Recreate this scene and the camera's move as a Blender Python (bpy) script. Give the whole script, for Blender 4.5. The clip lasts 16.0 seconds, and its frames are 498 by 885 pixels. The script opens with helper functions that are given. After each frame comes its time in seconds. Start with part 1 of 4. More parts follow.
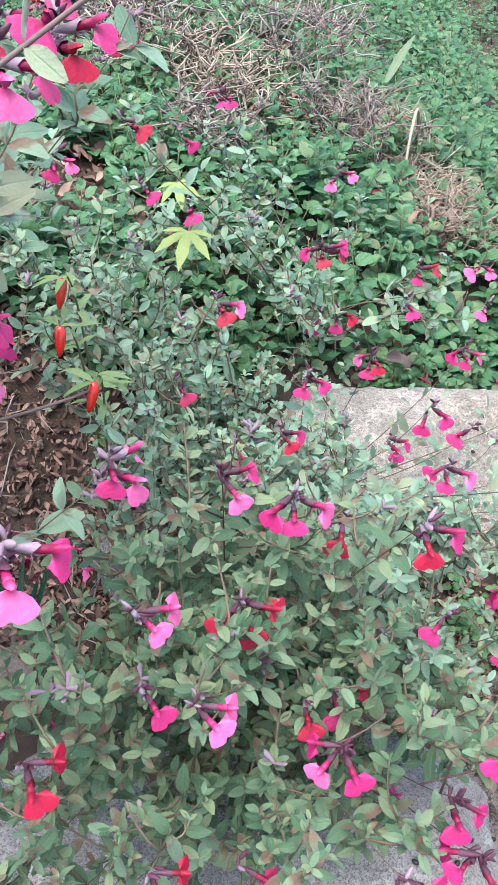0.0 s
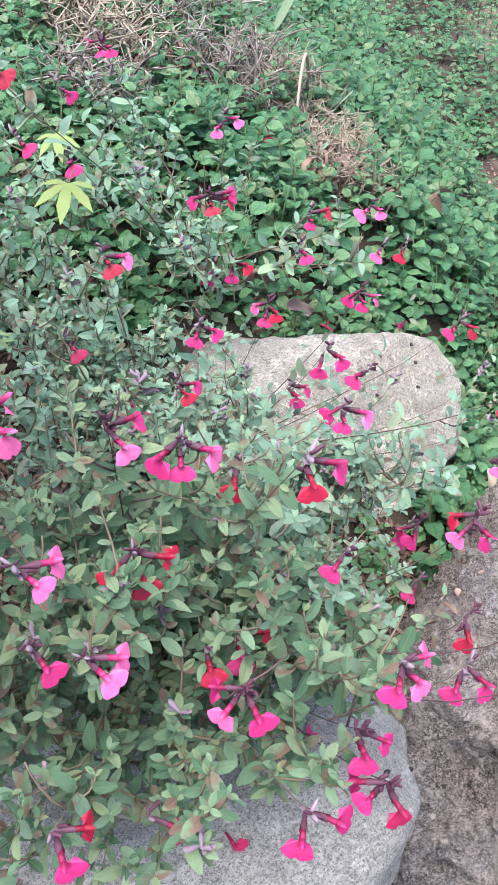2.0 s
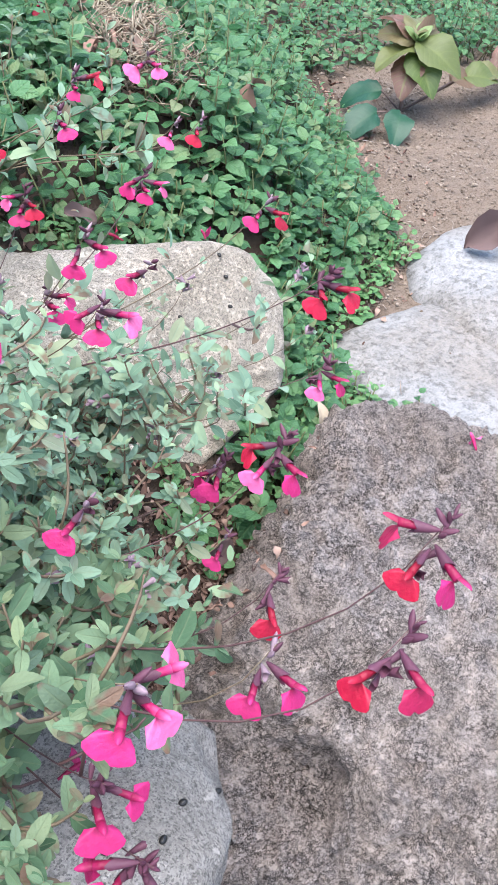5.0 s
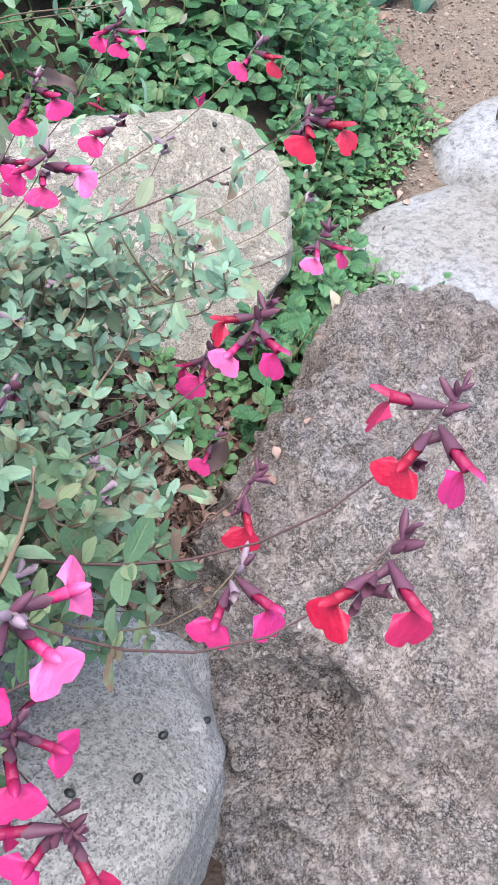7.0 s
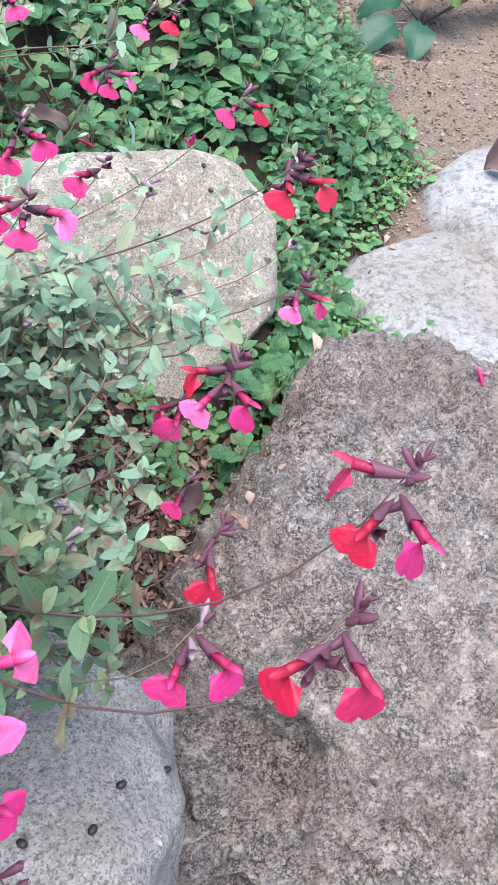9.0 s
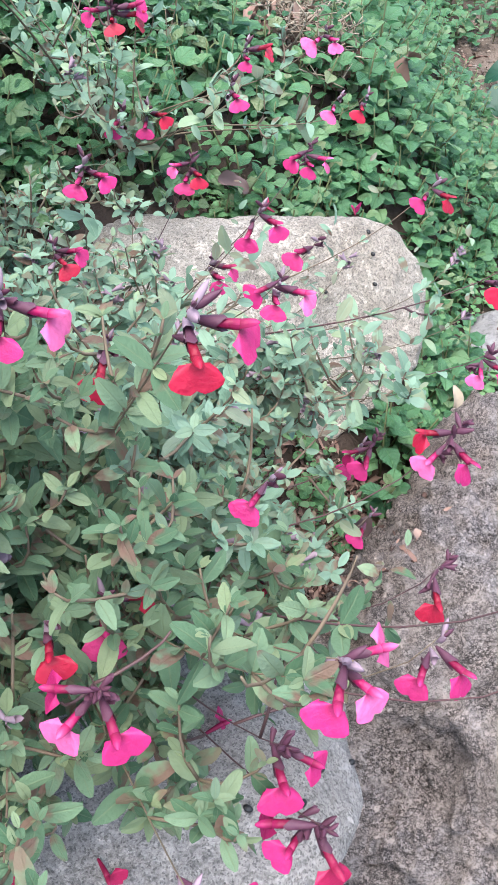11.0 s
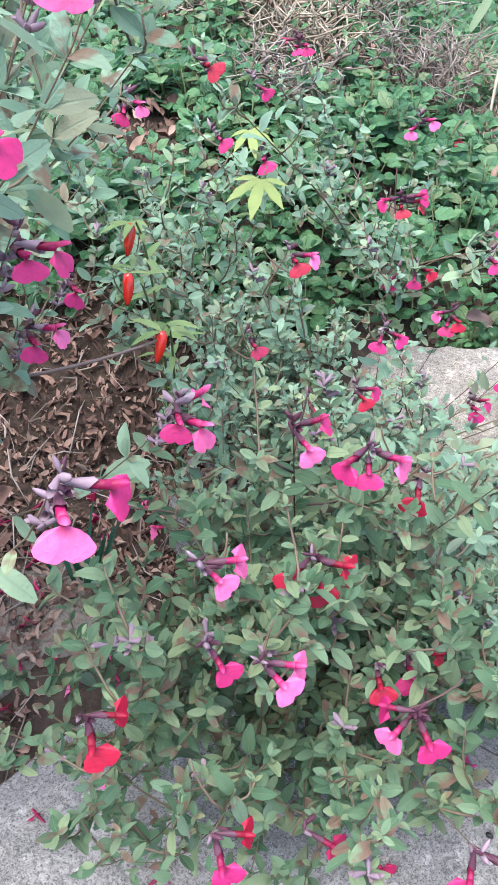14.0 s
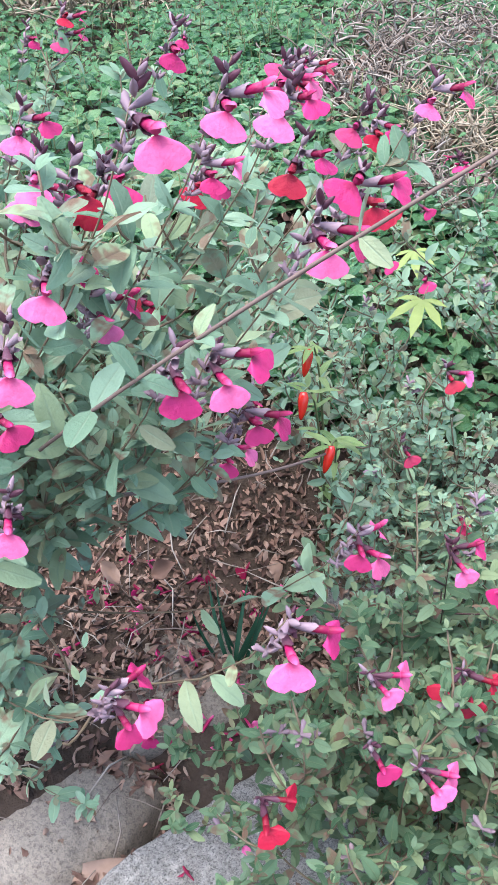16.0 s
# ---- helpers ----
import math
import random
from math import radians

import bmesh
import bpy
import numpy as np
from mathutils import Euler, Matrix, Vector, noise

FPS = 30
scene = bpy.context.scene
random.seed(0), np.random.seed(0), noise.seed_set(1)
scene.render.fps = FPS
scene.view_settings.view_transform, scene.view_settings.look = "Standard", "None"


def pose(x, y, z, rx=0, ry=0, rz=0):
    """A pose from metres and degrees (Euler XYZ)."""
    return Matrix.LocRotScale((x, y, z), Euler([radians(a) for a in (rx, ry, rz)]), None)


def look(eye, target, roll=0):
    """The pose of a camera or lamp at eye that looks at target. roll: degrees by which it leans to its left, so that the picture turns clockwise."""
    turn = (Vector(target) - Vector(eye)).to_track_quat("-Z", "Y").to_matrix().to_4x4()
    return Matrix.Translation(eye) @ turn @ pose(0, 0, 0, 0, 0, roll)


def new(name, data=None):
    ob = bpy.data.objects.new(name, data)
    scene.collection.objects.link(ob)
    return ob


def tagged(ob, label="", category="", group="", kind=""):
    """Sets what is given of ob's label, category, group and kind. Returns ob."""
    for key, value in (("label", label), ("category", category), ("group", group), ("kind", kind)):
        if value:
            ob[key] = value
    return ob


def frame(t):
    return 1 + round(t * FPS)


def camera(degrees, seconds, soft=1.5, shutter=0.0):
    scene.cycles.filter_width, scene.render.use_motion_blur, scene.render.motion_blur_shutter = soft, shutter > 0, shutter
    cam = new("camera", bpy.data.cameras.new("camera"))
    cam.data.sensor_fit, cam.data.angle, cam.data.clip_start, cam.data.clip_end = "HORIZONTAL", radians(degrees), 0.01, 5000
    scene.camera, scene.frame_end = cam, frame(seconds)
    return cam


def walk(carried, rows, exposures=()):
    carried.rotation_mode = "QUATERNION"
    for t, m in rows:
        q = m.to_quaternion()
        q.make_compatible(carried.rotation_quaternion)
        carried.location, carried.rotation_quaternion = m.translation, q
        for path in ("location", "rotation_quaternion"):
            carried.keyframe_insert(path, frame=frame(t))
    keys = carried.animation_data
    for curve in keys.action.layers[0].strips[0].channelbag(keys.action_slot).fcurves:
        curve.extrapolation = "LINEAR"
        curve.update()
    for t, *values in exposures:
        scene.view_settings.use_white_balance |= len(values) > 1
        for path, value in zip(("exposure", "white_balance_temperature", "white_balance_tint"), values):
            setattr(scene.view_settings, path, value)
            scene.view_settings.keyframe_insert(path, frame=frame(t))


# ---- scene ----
from mathutils.bvhtree import BVHTree

cam = camera(30.4, 16.0, soft=0.5)
PATH = [
    (0, (0.022, -0.018, 0.816), (-0.01, 1.527, -0.454), -0.9),
    (0.5, (0.029, -0.015, 0.812), (0.068, 1.513, -0.478), 0.1),
    (1, (0.037, -0.015, 0.813), (0.148, 1.508, -0.478), 1.2),
    (1.5, (0.042, -0.018, 0.807), (0.183, 1.489, -0.499), 0.5),
    (2, (0.046, -0.019, 0.8), (0.169, 1.47, -0.529), -0.9),
    (2.5, (0.048, -0.016, 0.794), (0.18, 1.454, -0.556), -1.1),
    (3, (0.046, -0.012, 0.79), (0.178, 1.442, -0.578), -1.4),
    (3.5, (0.051, 0.013, 0.764), (0.257, 1.434, -0.628), 1.0),
    (4, (0.08, 0.051, 0.724), (0.387, 1.439, -0.683), 2.6),
    (4.5, (0.108, 0.086, 0.68), (0.483, 1.492, -0.693), 4.0),
    (5, (0.131, 0.097, 0.65), (0.546, 1.484, -0.73), 4.2),
    (5.2, (0.134, 0.097, 0.647), (0.546, 1.479, -0.739), 4.0),
    (7.3, (0.177, 0.147, 0.58), (0.484, 1.402, -0.946), 0.8),
    (7.5, (0.181, 0.153, 0.581), (0.492, 1.403, -0.949), 1.7),
    (8, (0.187, 0.152, 0.58), (0.527, 1.437, -0.914), 3.3),
    (8.5, (0.186, 0.149, 0.58), (0.54, 1.446, -0.9), 4.0),
    (9, (0.179, 0.141, 0.589), (0.531, 1.452, -0.879), 3.9),
    (9.5, (0.161, 0.129, 0.601), (0.504, 1.46, -0.851), 3.5),
    (10, (0.133, 0.124, 0.623), (0.436, 1.479, -0.817), 2.7),
    (10.2, (0.121, 0.12, 0.631), (0.401, 1.473, -0.815), 2.9),
    (12.3, (0.07, 0.048, 0.705), (0.222, 1.479, -0.684), 1.3),
    (12.5, (0.069, 0.035, 0.714), (0.206, 1.479, -0.664), 0.5),
    (13, (0.049, 0.014, 0.743), (0.118, 1.469, -0.629), -0.8),
    (13.5, (0.03, 0.001, 0.767), (-0.033, 1.474, -0.585), -2.4),
    (14, (0.021, -0.007, 0.791), (-0.166, 1.49, -0.522), -4.0),
    (14.5, (0.013, -0.021, 0.813), (-0.266, 1.494, -0.463), -4.2),
    (15, (0.01, -0.031, 0.829), (-0.339, 1.484, -0.428), -4.9),
    (15.5, (0.009, -0.036, 0.846), (-0.378, 1.489, -0.39), -5.9),
    (16, (-0.003, -0.04, 0.87), (-0.447, 1.489, -0.34), -5.9),
]
walk(cam, [(t, look(eye, target, roll)) for t, eye, target, roll in PATH])

# ---- light ----
SUN_EL, SUN_AZ = radians(77), radians(215)
world = bpy.data.worlds.new("sky")
scene.world = world
world.use_nodes = True
_n = world.node_tree.nodes
_sky = _n.new("ShaderNodeTexSky")
_sky.sky_type, _sky.sun_disc = "NISHITA", False
_sky.sun_elevation, _sky.sun_rotation = SUN_EL, SUN_AZ
_sky.dust_density, _sky.air_density = 1.5, 1.0
world.node_tree.links.new(_sky.outputs[0], _n["Background"].inputs[0])
_n["Background"].inputs[1].default_value = 0.115
sun = new("sun", bpy.data.lights.new("sun", "SUN"))
sun.data.energy, sun.data.angle, sun.data.color = 1.9, radians(60), (1.0, 0.982, 0.96)
sun.matrix_world = look((0, 0, 0), (-math.cos(SUN_EL) * math.sin(SUN_AZ), -math.cos(SUN_EL) * math.cos(SUN_AZ), -math.sin(SUN_EL)))
scene.view_settings.exposure = 2.62

# ---- materials ----
RNG = random.Random(7)


class Mat:
    """A small node-material writer."""

    def __init__(self, name, rough=0.6, spec=0.4):
        self.m = bpy.data.materials.new(name)
        self.m.use_nodes = True
        self.t = self.m.node_tree
        self.bsdf = self.t.nodes["Principled BSDF"]
        self.bsdf.inputs["Roughness"].default_value = rough
        self.bsdf.inputs["Specular IOR Level"].default_value = spec

    def node(self, kind, **values):
        n = self.t.nodes.new(kind)
        for k, v in values.items():
            n.inputs[k.replace("_", " ")].default_value = v
        return n

    def link(self, a, b):
        self.t.links.new(a, b)

    def coord(self):
        return self.t.nodes.new("ShaderNodeNewGeometry").outputs["Position"]

    def noise(self, scale, detail=3.0, vec=None, rough=0.55):
        n = self.node("ShaderNodeTexNoise", Scale=scale, Detail=detail, Roughness=rough)
        self.link(vec or self.coord(), n.inputs["Vector"])
        return n.outputs["Fac"]

    def ramp(self, fac, stops):
        n = self.t.nodes.new("ShaderNodeValToRGB")
        e = n.color_ramp.elements
        while len(e) < len(stops):
            e.new(0.5)
        for i, (p, c) in enumerate(stops):
            e[i].position, e[i].color = p, (*c, 1)
        self.link(fac, n.inputs[0])
        return n.outputs[0]

    def mix(self, fac, a, b, kind="MIX"):
        n = self.t.nodes.new("ShaderNodeMix")
        n.data_type, n.blend_type = "RGBA", kind
        for v, s in ((fac, n.inputs[0]), (a, n.inputs[6]), (b, n.inputs[7])):
            if isinstance(v, (int, float)):
                s.default_value = v
            elif isinstance(v, tuple):
                s.default_value = (*v, 1)
            else:
                self.link(v, s)
        return n.outputs[2]

    def math(self, op, a, b=0.0):
        n = self.t.nodes.new("ShaderNodeMath")
        n.operation = op
        for v, s in ((a, n.inputs[0]), (b, n.inputs[1])):
            if isinstance(v, (int, float)):
                s.default_value = v
            else:
                self.link(v, s)
        return n.outputs[0]

    def rand(self):
        """A value of its own for every separate piece."""
        o = self.t.nodes.new("ShaderNodeObjectInfo").outputs["Random"]
        g = self.t.nodes.new("ShaderNodeNewGeometry").outputs["Random Per Island"]
        return self.math("FRACT", self.math("ADD", o, g))

    def uv(self):
        n = self.t.nodes.new("ShaderNodeSeparateXYZ")
        self.link(self.t.nodes.new("ShaderNodeUVMap").outputs[0], n.inputs[0])
        return n.outputs[0], n.outputs[1]

    def bump(self, height, strength=0.4, dist=0.002):
        n = self.node("ShaderNodeBump", Strength=strength, Distance=dist)
        self.link(height, n.inputs["Height"])
        self.link(n.outputs[0], self.bsdf.inputs["Normal"])

    def color(self, c):
        self.link(c, self.bsdf.inputs["Base Color"])
        return self

    def translucent(self, c, amount):
        t = self.t.nodes.new("ShaderNodeBsdfTranslucent")
        self.link(c, t.inputs[0])
        mixer = self.t.nodes.new("ShaderNodeMixShader")
        mixer.inputs[0].default_value = amount
        self.link(self.bsdf.outputs[0], mixer.inputs[1])
        self.link(t.outputs[0], mixer.inputs[2])
        self.link(mixer.outputs[0], self.t.nodes["Material Output"].inputs[0])


def granite(name, pale, mid, dark, stain, grain=900.0, relief=0.7, speck=1.0, pit=0.75, pit_scale=170.0, depth=0.006, wrinkle_shade=0.0):
    k = Mat(name, 0.85, 0.25)
    big = k.noise(9, 4)
    base = k.mix(k.ramp(big, [(0.35, (0, 0, 0)), (0.65, (1, 1, 1))]), mid, pale)
    base = k.mix(k.ramp(k.noise(5, 5), [(0.48, (0, 0, 0)), (0.7, (0.7, 0.7, 0.7))]), base, stain)
    for scale, share in ((grain, speck), (grain * 0.45, speck * 0.55)):
        v = k.node("ShaderNodeTexVoronoi", Scale=scale)
        k.link(k.coord(), v.inputs["Vector"])
        sep = k.t.nodes.new("ShaderNodeSeparateColor")
        k.link(v.outputs["Color"], sep.inputs[0])
        tone = k.ramp(sep.outputs[0], [(0.0, (0.35, 0.35, 0.36)), (0.16, (0.6, 0.6, 0.6)), (0.32, (0.98, 0.98, 0.98)), (1.0, (1.22, 1.21, 1.2))])
        base = k.mix(share, base, tone, "MULTIPLY")
    fine = k.noise(pit_scale, 6, rough=0.75)
    pits = k.ramp(fine, [(0.36, (1, 1, 1)), (0.47, (0, 0, 0))])
    base = k.mix(k.math("MULTIPLY", pits, pit), base, dark)
    base = k.mix(k.math("MULTIPLY", k.ramp(k.noise(38, 6, rough=0.75), [(0.5, (0, 0, 0)), (0.75, (1, 1, 1))]), 0.16 * pit), base, dark)
    height = k.math("ADD", k.noise(150, 8, rough=0.75), k.math("MULTIPLY", pits, -0.5))
    # Wrinkles: grooves in the bump, their crevice shade painted dark into the base colour.
    if wrinkle_shade:
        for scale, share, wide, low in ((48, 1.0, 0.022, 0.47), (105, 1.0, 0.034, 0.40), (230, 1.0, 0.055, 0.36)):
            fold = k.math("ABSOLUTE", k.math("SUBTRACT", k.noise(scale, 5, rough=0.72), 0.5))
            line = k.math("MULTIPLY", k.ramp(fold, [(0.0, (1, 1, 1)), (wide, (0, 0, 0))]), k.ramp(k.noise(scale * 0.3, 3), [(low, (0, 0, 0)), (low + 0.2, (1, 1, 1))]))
            base = k.mix(k.math("MULTIPLY", line, 0.9 * wrinkle_shade * share), base, dark)
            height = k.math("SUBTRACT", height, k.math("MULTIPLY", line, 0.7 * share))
    k.color(base)
    k.bump(height, relief, depth)
    return k.m


def leafy(name, stops, vein, rough=0.55, bump=0.5, blotch=None, veins=9.0, spec=0.35, ribs=0.22, relief=0.0012):
    k = Mat(name, rough, spec)
    r = k.rand()
    c = k.ramp(r, stops)
    u, v = k.uv()
    across = k.math("ABSOLUTE", k.math("SUBTRACT", u, 0.5))
    rib = k.ramp(across, [(0.0, (1, 1, 1)), (0.07, (0, 0, 0))])
    side = k.math("SINE", k.math("MULTIPLY", k.math("SUBTRACT", v, k.math("MULTIPLY", across, 0.55)), veins * 6.283))
    c = k.mix(k.math("MULTIPLY", rib, 0.5), c, vein)
    c = k.mix(k.math("MULTIPLY", k.ramp(side, [(0.75, (0, 0, 0)), (1.0, (1, 1, 1))]), ribs), c, vein)
    c = k.mix(k.math("MULTIPLY", k.noise(110, 5), 0.32), c, (0.022, 0.038, 0.022))
    if blotch:
        pick = k.ramp(k.math("FRACT", k.math("MULTIPLY", r, 7.31)), [(0.70, (0, 0, 0)), (0.82, (1, 1, 1))])
        spot = k.ramp(k.noise(95, 2), [(0.45, (0, 0, 0)), (0.58, (1, 1, 1))])
        c = k.mix(k.math("MULTIPLY", k.math("MULTIPLY", pick, spot), 0.85), c, blotch)
    k.color(c)
    k.bump(k.math("SUBTRACT", k.noise(700, 2), k.math("MULTIPLY", k.math("ADD", rib, k.math("MULTIPLY", side, 1.3 * ribs)), 0.6)), bump, relief)
    k.translucent(c, 0.42)
    return k.m


def plain(name, a, b, scale=200.0, rough=0.6, bump=0.3, through_light=0.0, spec=0.3):
    k = Mat(name, rough, spec)
    c = k.mix(k.noise(scale, 3), a, b)
    c = k.mix(k.math("MULTIPLY", k.rand(), 0.45), c, tuple(x * 0.45 for x in a))
    k.color(c)
    k.bump(k.noise(scale * 2, 3), bump, 0.001)
    if through_light:
        k.translucent(c, through_light)
    return k.m


def many(name, stops, rough=0.8, scale=150.0, through_light=0.0):
    k = Mat(name, rough, 0.2)
    c = k.ramp(k.rand(), stops)
    c = k.mix(k.math("MULTIPLY", k.noise(scale, 4), 0.4), c, (0.03, 0.02, 0.015))
    k.color(c)
    k.bump(k.noise(scale * 2, 3), 0.4, 0.001)
    if through_light:
        k.translucent(c, through_light)
    return k.m


def petal(name, deep, light):
    k = Mat(name, 0.55, 0.3)
    u, v = k.uv()
    c = k.mix(k.ramp(v, [(0.36, (0, 0, 0)), (0.62, (1, 1, 1))]), deep, light)
    c = k.mix(k.math("MULTIPLY", k.noise(300, 4), 0.6), c, deep)
    c = k.mix(k.math("MULTIPLY", k.rand(), 0.35), c, deep)
    k.color(c)
    k.bump(k.noise(420, 3), 0.5, 0.0012)
    k.translucent(c, 0.18)
    return k.m


ROCK_PALE = granite("pale_granite", (0.497, 0.443, 0.380), (0.433, 0.381, 0.322), (0.095, 0.080, 0.068), (0.350, 0.293, 0.229), 1000.0, 0.8, 0.7, 0.35, 300.0, 0.006, 0.3)
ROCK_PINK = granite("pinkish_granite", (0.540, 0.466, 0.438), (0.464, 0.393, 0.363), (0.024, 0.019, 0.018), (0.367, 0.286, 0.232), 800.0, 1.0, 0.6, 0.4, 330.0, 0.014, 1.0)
ROCK_GREY = granite("grey_granite", (0.346, 0.322, 0.302), (0.278, 0.256, 0.240), (0.058, 0.053, 0.048), (0.240, 0.219, 0.197), 1000.0, 0.7, 0.8, 0.4, 260.0, 0.006, 0.3)
ROCK_TAN = granite("tan_fieldstone", (0.19, 0.165, 0.142), (0.145, 0.122, 0.104), (0.045, 0.036, 0.03), (0.12, 0.096, 0.08), 700.0, 0.5, 0.4, 0.5)
ROCK_SLAB = granite("blue_grey_slab", (0.224, 0.224, 0.228), (0.154, 0.151, 0.150), (0.066, 0.058, 0.051), (0.166, 0.143, 0.123), 500.0, 0.7, 0.3, 0.45, 110.0)

SALVIA = leafy("sage_leaf", [(0.0, (0.142, 0.239, 0.163)), (0.3, (0.200, 0.313, 0.219)), (0.6, (0.236, 0.355, 0.264)), (0.82, (0.289, 0.376, 0.225)), (0.94, (0.221, 0.212, 0.158)), (1.0, (0.179, 0.286, 0.207))],
               (0.252, 0.339, 0.242), 0.75, 0.5, (0.158, 0.090, 0.067), 7.0, 0.15, 0.07)
SALVIA_FRESH = leafy("fresh_sage_leaf", [(0.0, (0.059, 0.122, 0.066)), (0.3, (0.109, 0.187, 0.107)), (0.6, (0.168, 0.250, 0.153)), (0.82, (0.240, 0.295, 0.157)), (1.0, (0.112, 0.173, 0.123))],
                     (0.192, 0.245, 0.141), 0.75, 0.5, (0.164, 0.087, 0.070), 7.0, 0.18, 0.07)
MINT = leafy("mint_leaf", [(0.0, (0.028, 0.108, 0.045)), (0.4, (0.061, 0.180, 0.072)), (0.7, (0.095, 0.233, 0.096)), (0.9, (0.146, 0.266, 0.117)), (1.0, (0.209, 0.245, 0.129))],
             (0.114, 0.233, 0.093), 0.42, 0.9, None, 6.0, 0.5, 0.2, 0.0016)
SEEDLING = leafy("seedling_leaf", [(0.0, (0.06, 0.165, 0.06)), (0.5, (0.11, 0.25, 0.095)), (1.0, (0.18, 0.31, 0.14))], (0.22, 0.34, 0.17), 0.6, 0.4, None, 4.0)
MAPLE = leafy("maple_yellow_green", [(0.0, (0.17, 0.25, 0.05)), (1.0, (0.21, 0.28, 0.07))], (0.26, 0.31, 0.11), 0.5, 0.3)
HYDRANGEA = leafy("turning_leaf", [(0.0, (0.074, 0.113, 0.030)), (0.3, (0.122, 0.140, 0.044)), (0.55, (0.142, 0.125, 0.054)), (0.75, (0.142, 0.076, 0.054)), (1.0, (0.122, 0.053, 0.047))], (0.152, 0.189, 0.054), 0.45, 0.4, (0.169, 0.083, 0.067))
DARKLEAF = leafy("dark_leaf", [(0.0, (0.012, 0.062, 0.037)), (1.0, (0.019, 0.081, 0.046))], (0.031, 0.099, 0.05), 0.4, 0.3)
CHILI_LEAF = leafy("chili_leaf", [(0.0, (0.124, 0.211, 0.062)), (1.0, (0.186, 0.26, 0.099))], (0.248, 0.298, 0.124), 0.5, 0.3)
GRASS = leafy("grass_blade", [(0.0, (0.136, 0.198, 0.099)), (1.0, (0.211, 0.26, 0.161))], (0.248, 0.285, 0.186), 0.6, 0.3)
LITTER = many("dead_leaf", [(0.0, (0.064, 0.037, 0.032)), (0.35, (0.154, 0.089, 0.071)), (0.7, (0.256, 0.161, 0.128)), (1.0, (0.307, 0.220, 0.183))], 0.85, 120.0, 0.08)
DEAD_DARK = many("dark_dead_leaf", [(0.0, (0.085, 0.055, 0.055)), (1.0, (0.13, 0.09, 0.085))], 0.7, 60.0, 0.05)
STRAW = many("dry_straw", [(0.0, (0.149, 0.112, 0.081)), (0.5, (0.248, 0.198, 0.149)), (1.0, (0.36, 0.31, 0.236))], 0.8)
TWIG = many("grey_twig", [(0.0, (0.09, 0.066, 0.056)), (0.5, (0.19, 0.152, 0.132)), (1.0, (0.32, 0.28, 0.25))], 0.85)
BARK = plain("old_stem", (0.149, 0.105, 0.093), (0.093, 0.062, 0.056), 150.0, 0.8, 0.5)
STEM = plain("young_stem", (0.149, 0.124, 0.074), (0.099, 0.056, 0.05), 90.0, 0.65)
DARK_STEM = plain("purple_stem", (0.062, 0.031, 0.037), (0.099, 0.056, 0.05), 120.0, 0.6)
MINT_STEM = plain("mint_stem", (0.074, 0.124, 0.043), (0.099, 0.068, 0.037), 90.0, 0.6)
CALYX = plain("purple_calyx", (0.068, 0.017, 0.04), (0.093, 0.037, 0.053), 240.0, 0.6, 0.3, 0.1)
CALYX_PALE = plain("mauve_calyx", (0.235, 0.15, 0.205), (0.19, 0.15, 0.16), 240.0, 0.65, 0.3, 0.1)
PETALS = {"r": petal("red_petal", (0.15, 0.0015, 0.014), (0.38, 0.005, 0.034)),
          "p": petal("pink_petal", (0.27, 0.005, 0.065), (0.64, 0.145, 0.33)),
          "m": petal("crimson_petal", (0.15, 0.002, 0.03), (0.47, 0.022, 0.15)),
          "d": petal("dark_crimson_petal", (0.158, 0.003, 0.029), (0.324, 0.009, 0.061))}
CHILI = plain("ripe_chili", (0.422, 0.019, 0.007), (0.341, 0.006, 0.009), 60.0, 0.25, 0.1, 0.0, 0.5)
PEBBLE = many("clod", [(0.0, (0.106, 0.079, 0.062)), (0.5, (0.176, 0.139, 0.112)), (1.0, (0.246, 0.202, 0.167))], 0.95, 400.0)
SEED = plain("black_seed", (0.007, 0.007, 0.007), (0.019, 0.017, 0.017), 500.0, 0.4)


def path_edge(y):
    """x of the line where the planted bank meets the sandy path."""
    return 0.42 + 0.04 * step(0.7, 0.95, y) + 0.205 * step(0.93, 1.17, y) + 0.02 * math.sin(9 * y)


def step(a, b, x):
    t = min(max((x - a) / (b - a), 0), 1)
    return t * t * (3 - 2 * t)


def soil():
    k = Mat("soil", 0.95, 0.15)
    s = k.t.nodes.new("ShaderNodeSeparateXYZ")
    k.link(k.coord(), s.inputs[0])
    edge = k.math("ADD", k.math("MULTIPLY", k.math("SUBTRACT", s.outputs[1], 1.1), 0.22), 0.58)
    side = k.math("ADD", k.math("SUBTRACT", s.outputs[0], edge), k.math("MULTIPLY", k.math("SUBTRACT", k.noise(14, 4), 0.5), 0.25))
    sand = k.mix(k.noise(60, 5), (0.095, 0.071, 0.055), (0.195, 0.153, 0.123))
    sand = k.mix(k.ramp(k.noise(330, 4), [(0.3, (1, 1, 1)), (0.5, (0, 0, 0))]), sand, (0.06, 0.042, 0.03))
    humus = k.mix(k.noise(90, 5), (0.026, 0.018, 0.015), (0.085, 0.06, 0.046))
    k.color(k.mix(k.ramp(k.math("ADD", side, 0.5), [(0.47, (0, 0, 0)), (0.55, (1, 1, 1))]), humus, sand))
    k.bump(k.math("ADD", k.noise(300, 5, rough=0.7), k.noise(90, 3)), 0.9, 0.006)
    return k.m


SOIL = soil()


